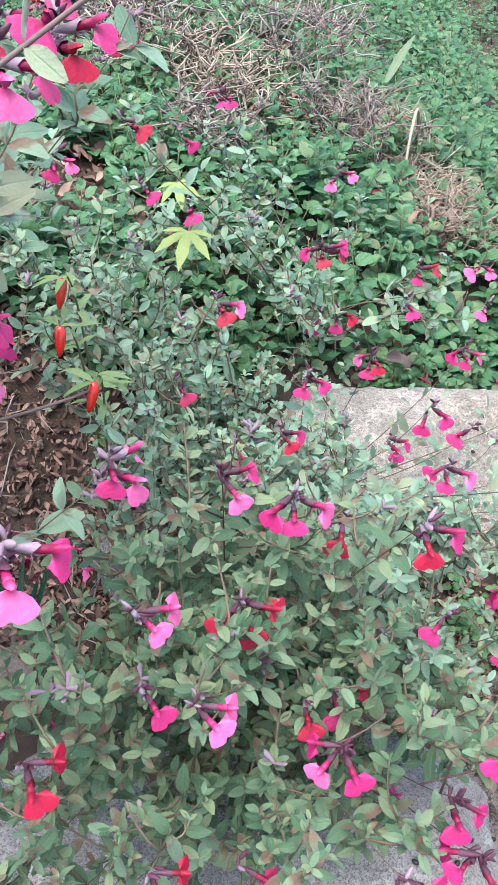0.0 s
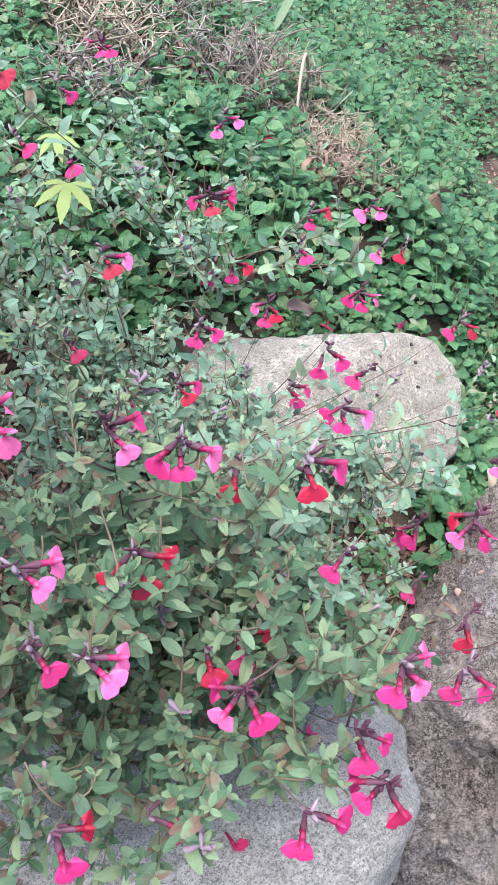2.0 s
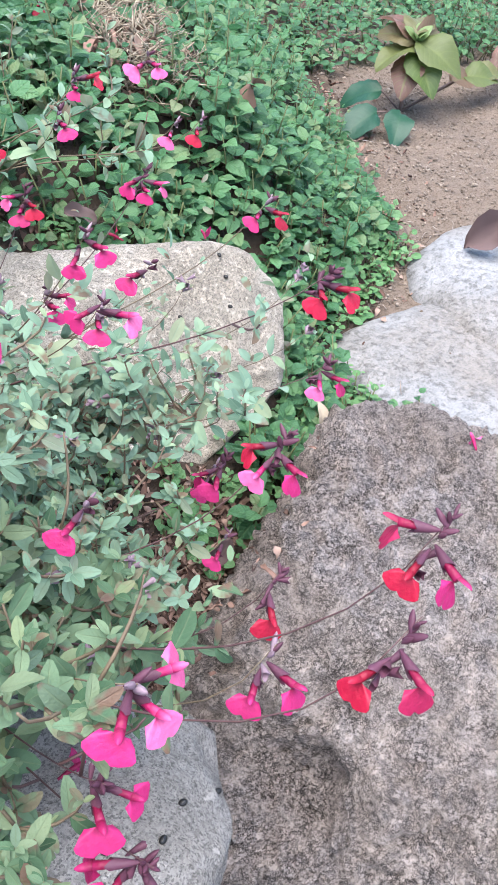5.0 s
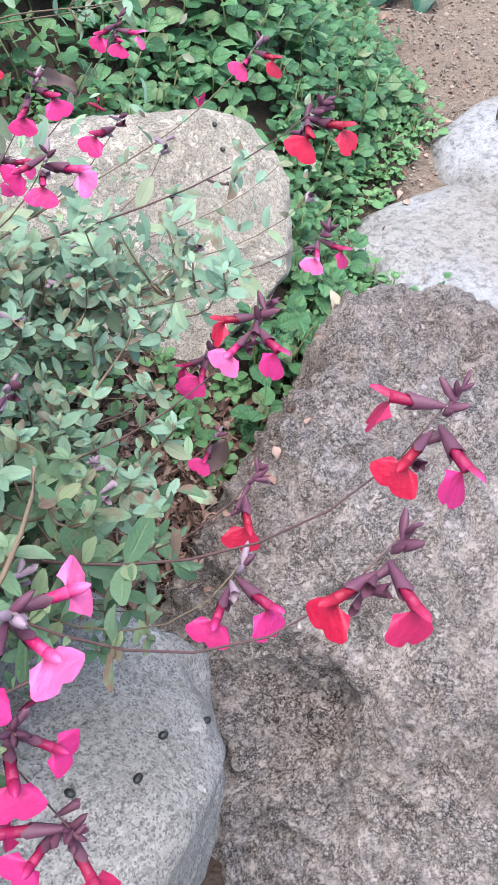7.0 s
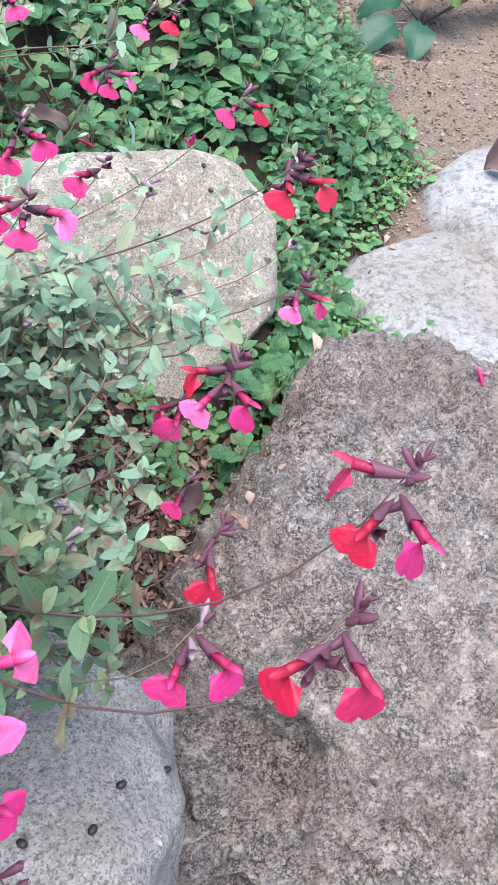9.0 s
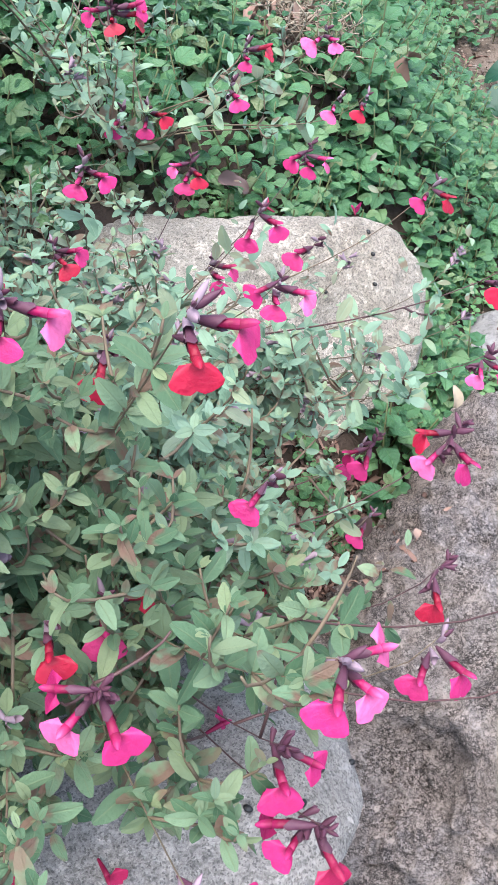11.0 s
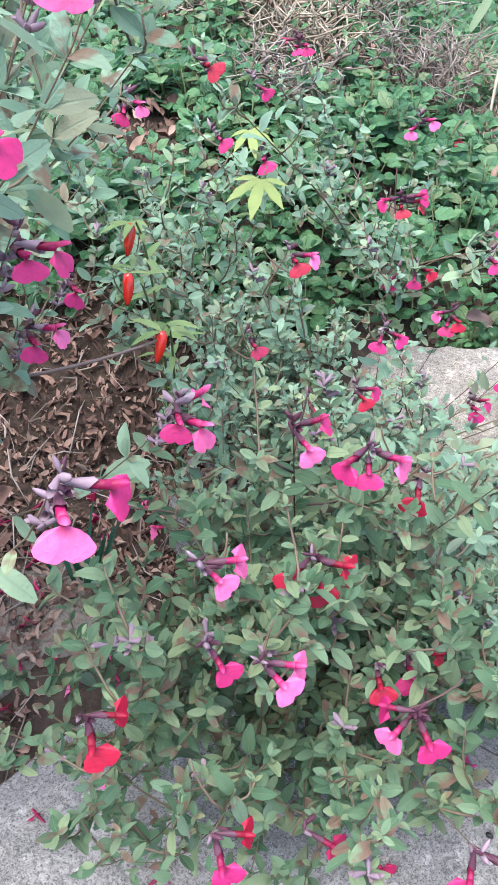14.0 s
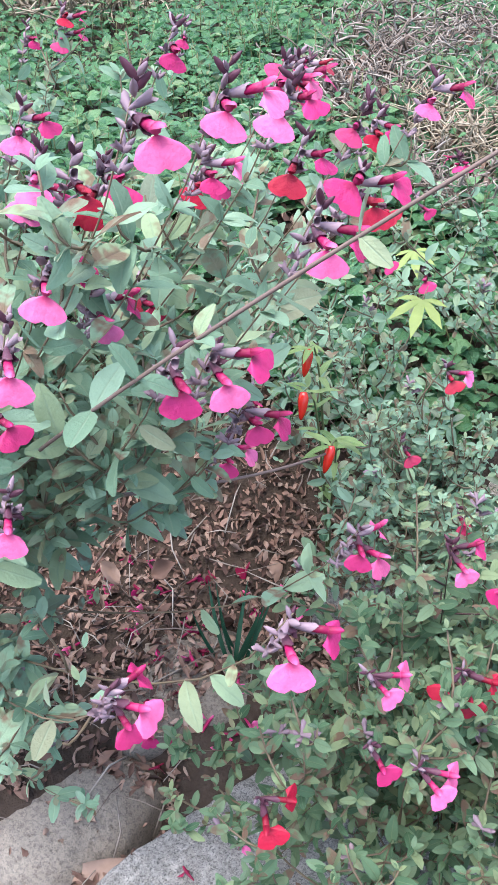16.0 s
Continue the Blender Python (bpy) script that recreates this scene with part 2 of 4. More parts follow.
# ---- mesh helpers ----
def mesh_object(name, verts, faces, mats, parent=None, uvs=None, mat_ids=None, smooth=True, label=""):
    me = bpy.data.meshes.new(name)
    me.from_pydata(verts, [], faces)
    for m in mats:
        me.materials.append(m)
    if uvs is not None:
        layer = me.uv_layers.new(name="UVMap")
        idx = np.empty(len(me.loops), np.int32)
        me.loops.foreach_get("vertex_index", idx)
        layer.data.foreach_set("uv", np.asarray(uvs, np.float32)[idx].ravel())
    if mat_ids is not None:
        me.polygons.foreach_set("material_index", np.asarray(mat_ids, np.int32))
    me.polygons.foreach_set("use_smooth", np.full(len(me.polygons), smooth, bool))
    me.update()
    ob = new(name, me)
    if parent:
        ob.parent = parent
    return tagged(ob, label) if label else ob


def thing(name, where, label, category, group="", kind=""):
    ob = new(name)
    ob.empty_display_size = 0.02
    ob.location = where
    ob["origin"] = tuple(where)
    return tagged(ob, label, category, group, kind)


class Shape:
    def __init__(self, v, f, uv):
        self.v, self.f, self.uv = np.asarray(v, float), f, np.asarray(uv, float)
        self.mesh = {}

    def data(self, name, mat):
        """The shared mesh of this shape in one material."""
        key = (name, mat.name)
        if key not in self.mesh:
            ob = mesh_object(name, self.v.tolist(), self.f, [mat], uvs=self.uv)
            self.mesh[key] = ob.data
            bpy.data.objects.remove(ob)
        return self.mesh[key]


def leaf_shape(length, width, rows=5, cols=3, fold=0.25, droop=0.25, belly=0.8, tooth=0.0, blunt=0.0, wave=0.0):
    """A leaf with its stalk's end at the origin, along +y, its face towards +z."""
    v, uv, f = [], [], []
    for i in range(rows + 1):
        t = i / rows
        w = width / 2 * max(math.sin(math.pi * min(t, 1) ** belly), 0) ** (0.75 - 0.3 * blunt)
        if i == rows:
            w = width * (0.03 + 0.12 * blunt)
        if i == 0:
            w = width * 0.05
        if tooth and 0 < i < rows:
            w *= 1 + tooth * (1 if i % 2 else -1)
        for j in range(cols):
            s = 2 * j / (cols - 1) - 1
            z = fold * abs(s) * w - droop * length * t * t + wave * width * math.sin(7 * t + 2 * s) * abs(s)
            if cols == 5 and abs(s) == 0.5:
                z += 0.12 * w
            v.append((s * w, length * t * (1 - 0.12 * droop * t), z))
            uv.append(((s + 1) / 2, t))
    for i in range(rows):
        for j in range(cols - 1):
            a = i * cols + j
            f.append((a, a + 1, a + cols + 1, a + cols))
    return Shape(v, f, uv)


def lobed_shape(length, lobes, sharp=0.35):
    """A palmate or cut leaf: pointed lobes about one centre."""
    v, uv, f = [(0, 0, 0)], [(0.5, 0.0)], []
    n = len(lobes)
    for i, (deg, reach) in enumerate(lobes):
        a = radians(deg)
        side = Vector((math.cos(a), math.sin(a), 0))
        across = Vector((-side.y, side.x, 0))
        r = length * reach
        base = len(v)
        for p in (side * r * 0.3 - across * r * 0.11, side * r * 0.62 - across * r * 0.13, side * r, side * r * 0.62 + across * r * 0.13, side * r * 0.3 + across * r * 0.11):
            v.append((p.x, p.y, -0.15 * p.length ** 2 / length + (0.04 * length if abs(p.dot(across)) > 1e-6 else 0)))
            uv.append((0.5 + 0.4 * p.dot(across) / max(r, 1e-6), 0.3 + 0.6 * p.length / length))
        f.append((0, base, base + 1, base + 2, base + 3, base + 4))
        if i:
            f.append((0, base - 1, base))
    return Shape(v, f, uv)


def basis(p, ahead, up=(0, 0, 1), size=1.0, spin=0.0):
    """A pose with +y along ahead and +z as near to up as can be."""
    y = Vector(ahead).normalized()
    x = y.cross(Vector(up))
    if x.length < 1e-3:
        x = y.cross(Vector((0.3, 1, 0.1)))
    x.normalize()
    z = x.cross(y)
    m = Matrix((x, y, z)).transposed().to_4x4() @ Matrix.Rotation(spin, 4, "Y") @ Matrix.Scale(size, 4)
    m.translation = p
    return m


def joined(name, items, mat, parent=None, origin=(0, 0, 0)):
    """Many placed shapes (shape, pose) as one mesh."""
    vs, corners, sizes, us, n = [], [], [], [], 0
    o = np.array(origin)
    for sh, m in items:
        a = np.array(m)
        vs.append(sh.v @ a[:3, :3].T + a[:3, 3] - o)
        if not hasattr(sh, "corner"):
            sh.corner = np.array([i for face in sh.f for i in face], np.int32)
            sh.size = np.array([len(face) for face in sh.f], np.int32)
        corners.append(sh.corner + n)
        sizes.append(sh.size)
        us.append(sh.uv)
        n += len(sh.v)
    vs, corners, sizes, us = (np.concatenate(q) for q in (vs, corners, sizes, us))
    me = bpy.data.meshes.new(name)
    me.vertices.add(len(vs))
    me.vertices.foreach_set("co", vs.astype(np.float32).ravel())
    me.loops.add(len(corners))
    me.loops.foreach_set("vertex_index", corners.astype(np.int32))
    me.polygons.add(len(sizes))
    me.polygons.foreach_set("loop_start", (np.cumsum(sizes) - sizes).astype(np.int32))
    me.polygons.foreach_set("use_smooth", np.ones(len(sizes), bool))
    me.uv_layers.new(name="UVMap").data.foreach_set("uv", us.astype(np.float32)[corners].ravel())
    me.materials.append(mat)
    me.update(calc_edges=True)
    ob = new(name, me)
    ob.parent = parent
    return ob


def placed(name, sh, mat, m, parent):
    """One piece on a shared mesh, as an object of its own."""
    ob = new(name, sh.data(name, mat))
    ob.parent = parent
    ob.matrix_basis = Matrix.Translation(-Vector(parent["origin"])) @ m
    return ob


def tube_mesh(points, radii, sides=6):
    v, f = [], []
    n = len(points)
    for i, p in enumerate(points):
        d = (points[min(i + 1, n - 1)] - points[max(i - 1, 0)]).normalized()
        m = basis(p, d, (0.31, 0.2, 0.93))
        for s in range(sides):
            a = 2 * math.pi * s / sides
            v.append(tuple(m @ Vector((math.cos(a) * radii[i], 0, math.sin(a) * radii[i]))))
    for i in range(n - 1):
        for s in range(sides):
            a, b = i * sides + s, i * sides + (s + 1) % sides
            f.append((a, b, b + sides, a + sides))
    f.append(tuple(range(sides))[::-1])
    f.append(tuple(range((n - 1) * sides, n * sides)))
    return v, f


def tubes(name, runs, mat, parent=None, origin=(0, 0, 0), sides=5):
    v, f = [], []
    for points, radii in runs:
        a, b = tube_mesh([Vector(p) - Vector(origin) for p in points], radii, sides)
        f.extend(tuple(i + len(v) for i in face) for face in b)
        v.extend(a)
    return mesh_object(name, v, f, [mat], parent)


def bend(a, b, c, d, n=10):
    """A cubic curve through four handles."""
    out = []
    for i in range(n + 1):
        t = i / n
        out.append(a * (1 - t) ** 3 + b * 3 * t * (1 - t) ** 2 + c * 3 * t * t * (1 - t) + d * t ** 3)
    return out


# ---- ground ----
def ground_z(x, y):
    d = path_edge(y) - x
    rise = 0.45 * (1 - math.exp(-((d / 0.45) ** 1.2))) if d > 0 else 0.0
    rise *= 0.60 + 0.40 * step(0.6, 0.95, y)
    rise *= step(-0.05, 0.42, y)
    rise *= 1 - 0.85 * step(0.05, 0.2, x) * step(0.5, 0.35, y)
    far = 0.05 * step(1.9, 6, math.hypot(x, y))
    n = noise.noise((x * 7, y * 7, 0)) * 0.012 + (abs(noise.noise((x * 16, y * 16, 8))) * 0.014 if d < 0 else 0) + noise.noise((x * 25, y * 25, 3)) * 0.004
    hole = 0.09 * math.exp(-((x + 0.265) ** 2 + (y - 0.365) ** 2) / 0.045 ** 2)
    return -0.055 + rise + far + n - hole


def axis_steps(lo, hi, fine):
    core = list(np.arange(lo, hi + 1e-6, fine))
    out = [0.1, 0.25, 0.5, 1, 2, 5, 12, 30, 80]
    return [lo - o for o in reversed(out)] + core + [hi + o for o in out]


XS, YS = axis_steps(-1.2, 1.5, 0.02), axis_steps(-0.4, 2.6, 0.02)
gv = [(x, y, ground_z(x, y)) for y in YS for x in XS]
gf = [(j * len(XS) + i, j * len(XS) + i + 1, (j + 1) * len(XS) + i + 1, (j + 1) * len(XS) + i) for j in range(len(YS) - 1) for i in range(len(XS) - 1)]
ground = tagged(mesh_object("ground", gv, gf, [SOIL]), "dark garden soil bank beside a sandy tan path", "ground", kind="structure")


# ---- boulders ----
def unit_sphere(levels):
    bm = bmesh.new()
    bmesh.ops.create_icosphere(bm, subdivisions=levels, radius=1.0)
    v = np.array([p.co[:] for p in bm.verts])
    f = [tuple(q.index for q in face.verts) for face in bm.faces]
    bm.free()
    return v, f


SPHERES = {n: unit_sphere(n) for n in (1, 2, 4, 6, 7, 8)}
ROCK_TREES = []


def boulder(name, centre, half, turn, mat, label, power=3.5, rough=1.0, seed=0.0, cuts=(), dents=(), level=7, tilt=(0, 0), category="boulder", crag=0.0):
    """A weathered block: a rounded box, cut by planes, dented and roughened. cuts: normal and distance; dents: place, radius, depth (local metres)."""
    d, f = SPHERES[level]
    r = (np.abs(d) ** power).sum(1) ** (-1 / power)
    p = d * r[:, None] * np.array(half)
    for nx, ny, nz, dist in cuts:
        n = np.array((nx, ny, nz)) / math.sqrt(nx * nx + ny * ny + nz * nz)
        over = p @ n - dist
        soft = 0.006
        push = np.where(over > 0, over * (1 - soft / (soft + np.maximum(over, 0))), 0)
        p -= push[:, None] * n
    for dx, dy, dz, rad, deep in dents:
        w = np.exp(-((p - np.array((dx, dy, dz))) ** 2).sum(1) / rad ** 2)
        p -= (w * deep)[:, None] * d
    out = []
    for q, w in zip(p, d):
        k = Vector(q) + Vector((seed, seed * 1.7, 0))
        h = noise.noise(k * 9) * 0.012 + noise.noise(k * 24) * 0.005 + noise.noise(k * 60) * 0.0024 * rough + noise.noise(k * 150) * 0.0013 * rough + abs(noise.noise(k * 38)) * -0.004 * rough - abs(noise.noise(k * 16)) * 0.004 * rough + noise.noise(k * 95) * 0.0013 * rough
        if crag:
            s = Vector((k.x, k.y, k.z * 0.6))
            h -= crag * (0.004 * max(0, 1 - 9 * abs(noise.noise(s * 21))) + 0.0055 * max(0, 1 - 6 * abs(noise.noise(s * 34))) + 0.0042 * max(0, 1 - 4 * abs(noise.noise(s * 90))) + 0.0012 * noise.noise(s * 260))
        out.append(tuple(Vector(q) + Vector(w) * h))
    ob = mesh_object(name, out, f, [mat])
    ob.matrix_basis = pose(*centre, tilt[0], tilt[1], turn)
    m = ob.matrix_basis
    ROCK_TREES.append(BVHTree.FromPolygons([m @ Vector(q) for q in out], f))
    return tagged(ob, label, category)


boulder("boulder", (0.143, 0.762, 0.03), (0.236, 0.115, 0.15), 0, ROCK_PALE, "pale pinkish granite boulder half hidden by sage leaves",
        8.0, 0.8, 1.3, cuts=((0.35, -0.75, 0.55, 0.0735), (0.75, 0.1, 0.6, 0.243), (0.6, -0.5, -0.6, 0.108), (0.9, -0.35, 0.0, 0.192)))
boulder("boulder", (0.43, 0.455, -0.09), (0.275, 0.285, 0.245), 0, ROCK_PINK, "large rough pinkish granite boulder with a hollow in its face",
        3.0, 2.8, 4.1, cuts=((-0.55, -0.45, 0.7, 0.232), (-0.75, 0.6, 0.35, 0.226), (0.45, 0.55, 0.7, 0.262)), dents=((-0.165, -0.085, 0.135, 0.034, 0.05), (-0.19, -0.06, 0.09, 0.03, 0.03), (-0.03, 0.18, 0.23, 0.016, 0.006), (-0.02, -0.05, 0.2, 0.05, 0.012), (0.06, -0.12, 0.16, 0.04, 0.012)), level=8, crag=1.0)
boulder("boulder", (-0.055, 0.345, -0.02), (0.275, 0.15, 0.19), 3, ROCK_GREY, "bluish grey granite boulder beneath the flowering sage", 4.2, 0.6, 7.7, cuts=((-0.7, 0.7, 0.0, 0.105), (-0.94, 0.33, 0.0, 0.185), (0.62, 0.72, 0.3, 0.222), (0.99, 0.0, -0.14, 0.249), (0.75, -0.65, -0.1, 0.205)))
boulder("boulder", (-0.39, 0.395, 0.01), (0.15, 0.12, 0.135), -21, ROCK_TAN, "smooth tan fieldstone strewn with dead leaves", 4.5, 0.6, 9.2, level=6)
boulder("flat_stone", (-0.26, 0.50, 0.115), (0.075, 0.085, 0.05), 24, ROCK_TAN, "weathered grey stone almost buried under dead leaves", 4.0, 0.5, 3.3, level=6, category="stone")
boulder("flat_stone", (-0.03, 0.60, 0.14), (0.105, 0.06, 0.075), -8, ROCK_GREY, "grey-brown fieldstone buried among sage stems", 3.6, 0.8, 6.1, level=6, category="stone")
boulder("flat_stone", (0.75, 0.82, -0.10), (0.255, 0.23, 0.066), 12, ROCK_SLAB, "flat blue-grey stepping stone set in the path", 5.0, 0.35, 2.2, level=6, category="stone")
boulder("flat_stone", (0.86, 1.05, -0.085), (0.235, 0.15, 0.08), 20, ROCK_SLAB, "flat pale stone rising at the edge of the path", 4.0, 0.35, 5.5, level=6, tilt=(4, 0), category="stone")


def rock_top(x, y):
    """Height of the highest rock over a place, or None."""
    best = None
    for tree in ROCK_TREES:
        hit = tree.ray_cast(Vector((x, y, 1.0)), Vector((0, 0, -1)))
        if hit[0] is not None and (best is None or hit[0].z > best):
            best = hit[0].z
    return best


def surface_z(x, y):
    g, r = ground_z(x, y), rock_top(x, y)
    return max(g, r) if r is not None else g


def on_rock(x, y):
    r = rock_top(x, y)
    return r is not None and r > ground_z(x, y) - 0.005


# ---- mint and seedlings ----
MINT_LEAF = [leaf_shape(0.024, 0.0195, 5, 5, 0.22, d, 0.8, 0.05, 0.5, w) for d, w in ((0.1, 0.04), (0.25, 0.07), (0.4, 0.03), (-0.1, 0.06))]
FAR_LEAF = [leaf_shape(0.026, 0.021, 4, 3, 0.3, d, 0.8, 0.0, 0.5) for d in (0.1, 0.3, -0.1)]
ROUND_LEAF = [leaf_shape(0.012, 0.011, 4, 3, 0.2, d, 0.9, 0.0, 0.8) for d in (0.1, 0.3)]


def mint_sprig(p, height, spread, rng, shapes=MINT_LEAF, pairs=5):
    """Leaf poses and stem of one upright sprig in crossed pairs."""
    lean = Vector((rng.gauss(0, 0.25), rng.gauss(-0.1, 0.25), 1)).normalized()
    top = p + lean * height
    leaves = []
    a0 = rng.uniform(0, math.pi)
    for k in range(pairs):
        t = 1 - k / (pairs + 0.8)
        at = p + (top - p) * t
        size = spread * (0.45, 0.8, 1.0, 1.05, 0.9, 0.8)[min(k, 5)] * rng.uniform(0.85, 1.15)
        for side in (0, math.pi):
            a = a0 + k * math.pi / 2 + side + rng.gauss(0, 0.2)
            rise = (0.75, 0.4, 0.15, 0.0, -0.1, -0.15)[min(k, 5)] + rng.gauss(0, 0.12)
            d = Vector((math.cos(a), math.sin(a), rise))
            leaves.append((rng.choice(shapes), basis(at + d * 0.004, d, lean, size, rng.gauss(0, 0.2))))
    return leaves, ([p - Vector((0, 0, 0.01)), p + (top - p) * 0.5 + Vector((rng.gauss(0, 0.003), rng.gauss(0, 0.003), 0)), top], [0.0014, 0.0012, 0.0008])


def bare(x, y):
    """Places where dry brush or litter keeps the mint away."""
    for cx, cy, r in ((0.15, 1.40, 0.10), (-0.05, 1.24, 0.08), (0.29, 1.20, 0.06), (-0.2, 1.6, 0.18), (0.2, 1.45, 0.07), (0.0, 1.42, 0.07), (-0.22, 1.05, 0.08), (-0.18, 1.88, 0.13), (0.08, 1.66, 0.11), (0.13, 1.9, 0.10), (0.37, 1.38, 0.05), (-0.9, 2.12, 0.2), (-0.05, 1.44, 0.09), (-0.06, 2.05, 0.13), (0.27, 1.33, 0.07)):
        if math.hypot(x - cx, y - cy) < r * (0.8 + 0.7 * noise.noise((x * 12, y * 12, 5))):
            return True
    return False


def grow_mint():
    rng = random.Random(11)
    spots, cells = [], {}
    for _ in range(60000):
        x, y = rng.uniform(-1.3, 1.5), 0.62 + 2.9 * rng.random() ** 1.3
        edge = path_edge(y) - 0.02
        if (x > edge + 0.05 * noise.noise((x * 8, y * 8, 1)) and y < 1.8 + 0.1 * noise.noise((x * 6, y * 6, 2))) or (-0.34 < x < -0.1 and y < 0.80) or bare(x, y):
            continue
        if (y < 0.72 and x < 0.3) or (0.45 < x < 1.0 and y > 1.45 and rng.random() < 0.7):
            continue
        if on_rock(x, y) or any(on_rock(x + a, y + b) for a, b in ((0.01, 0), (-0.01, 0), (0, 0.01), (0, -0.012))):
            continue
        gap = 0.0175 - 0.003 * step(0.3, 0.45, x) + 0.010 * step(1.5, 2.6, y) + 0.008 * step(-0.4, -0.8, x)
        cell = (int(x / 0.04 + 100), int(y / 0.04))
        if any(abs(x - q[0]) < gap and abs(y - q[1]) < gap for i in (-1, 0, 1) for j in (-1, 0, 1) for q in cells.get((cell[0] + i, cell[1] + j), ())):
            continue
        cells.setdefault(cell, []).append((x, y))
        spots.append((x, y))
    spots += [(0.455, 0.745), (0.48, 0.742), (0.505, 0.74), (0.53, 0.735), (0.47, 0.765), (0.43, 0.765), (0.555, 0.742)]
    near = sorted((q for q in spots if 0.05 < q[0] < 0.6 and q[1] < 1.3), key=lambda q: q[1])
    near = set(near[::max(1, len(near) // 110)])
    rest, stems = [], []
    for x, y in spots:
        small = step(0.16, 0.02, path_edge(y) - x) * 0.2 + 0.25 * step(0.1, 0.5, noise.noise((x * 5, y * 5, 9)))
        p = Vector((x, y, ground_z(x, y)))
        leaves, run = mint_sprig(p, rng.uniform(0.04, 0.09) * (1.0 + 0.8 * noise.noise((x * 9, y * 9, 4))) * (1 - small * 0.7), rng.uniform(0.65, 1.15) * (1 - small), rng, FAR_LEAF if y > 1.3 or x < -0.45 else MINT_LEAF, 4 if y > 1.3 else 5)
        if (x, y) in near:
            plant = thing("mint_plant", p, "fresh green mint sprig with toothed leaves on the bank", "plant", "mint plants on the bank")
            tubes("stem", [run], MINT_STEM, plant, p)
            for sh, m in leaves:
                placed("leaf", sh, MINT, m, plant)
        else:
            rest += leaves
            stems.append(run)
    carpet = tagged(joined("mint_carpet", rest, MINT), "dense carpet of fresh green mint covering the bank", "ground cover", kind="stuff")
    tubes("stems", stems, MINT_STEM, carpet, sides=3)["kind"] = "stuff"


def grow_seedlings():
    rng = random.Random(5)
    leaves, stems, spots = [], [], []
    for _ in range(2600):
        x, y = rng.uniform(0.12, 0.66), rng.uniform(0.42, 1.5)
        edge = path_edge(y) + 0.03
        inner = edge - (0.36 if y < 0.95 else 0.12)
        if not inner < x < edge or on_rock(x, y) or (y < 0.57 and rng.random() < 0.85) or (y < 0.72 and noise.noise((x * 22, y * 22, 6)) < -0.05):
            continue
        p = Vector((x, y, ground_z(x, y)))
        a, b = mint_sprig(p, rng.uniform(0.012, 0.035), rng.uniform(0.6, 1.2), rng, ROUND_LEAF, 3)
        spots.append((y, p, a, b))
    spots.sort(key=lambda q: q[0])
    for k, (y, p, a, b) in enumerate(spots):
        if k < 110:
            plant = thing("seedling", p, "small round-leaved green seedling in dark soil", "plant", "seedlings between the boulders")
            tubes("stem", [b], MINT_STEM, plant, p, sides=3)
            for sh, m in a:
                placed("leaf", sh, SEEDLING, m, plant)
        else:
            leaves += a
            stems.append(b)
    patch = tagged(joined("seedling_carpet", leaves, SEEDLING), "small round-leaved green seedlings between the boulders", "ground cover", kind="stuff")
    tubes("stems", stems, MINT_STEM, patch, sides=3)["kind"] = "stuff"


grow_mint()
grow_seedlings()

# ---- flowering sage ----
def lip_shape(rings=7, cols=19):
    """The broad lower lip, a fan hung from the mouth of the tube: two wide round lobes with a notch between, and a small lobe to either side."""
    v, uv, f = [], [], []
    for i in range(rings + 1):
        t = i / rings
        for j in range(cols):
            s = 2 * j / (cols - 1) - 1
            a = abs(s) * 1.85
            edge = 1 - 0.17 * math.exp(-((a / 0.13) ** 2)) - 0.07 * math.exp(-(((a - 1.25) / 0.16) ** 2)) - 0.55 * step(0.8, 1.85, a)
            r = 0.0128 * t * edge
            x, down = r * math.sin(s * 1.85) * 1.22, r * math.cos(s * 1.85) * 0.92 + 0.0035 * t
            cup = 0.0016 * math.cos((a - 0.7) * 2.3) * t * t + 0.0007 * math.sin(9 * s + 1.3) * t * t - 0.0016 * t ** 3
            v.append((x, 0.0178 + 0.60 * down + 0.8 * cup, -0.0016 - 0.80 * down + 0.55 * cup))
            uv.append(((s + 1) / 2, 0.35 + 0.65 * t))
    for i in range(rings):
        for j in range(cols - 1):
            a = i * cols + j
            f.append((a, a + 1, a + cols + 1, a + cols))
    return v, f, uv


def flower_shape():
    """Tube, hood and lower lip of one flower, out along +y."""
    v, f, uv = lip_shape()
    n0, sides = len(v), 8
    rings = [(0.0, 0.0012, 0), (0.008, 0.0020, 0), (0.013, 0.0023, 0.0003), (0.0185, 0.0025, 0.0009)]
    for y, r, lift in rings:
        for k in range(sides):
            a = 2 * math.pi * k / sides
            v.append((r * math.cos(a), y, r * math.sin(a) * 1.1 + lift))
            uv.append((0.5, y / 0.04))
    for i in range(len(rings) - 1):
        for k in range(sides):
            a, b = n0 + i * sides + k, n0 + i * sides + (k + 1) % sides
            f.append((a, b, b + sides, a + sides))
    f.append(tuple(range(n0 + 3 * sides, n0 + 4 * sides)))
    n1 = len(v)
    for i in range(5):
        t = i / 4
        w = 0.0025 * math.sqrt(max(1 - t ** 2.6, 0.03))
        for k in range(5):
            a = math.pi * k / 4
            v.append((w * math.cos(a), 0.0185 + 0.0085 * t, 0.0008 + w * math.sin(a) * 1.1 + 0.0030 * t))
            uv.append((k / 4, 0.35 + 0.3 * t))
    for i in range(4):
        for k in range(4):
            a = n1 + i * 5 + k
            f.append((a, a + 1, a + 6, a + 5))
    return Shape(v, f, uv)


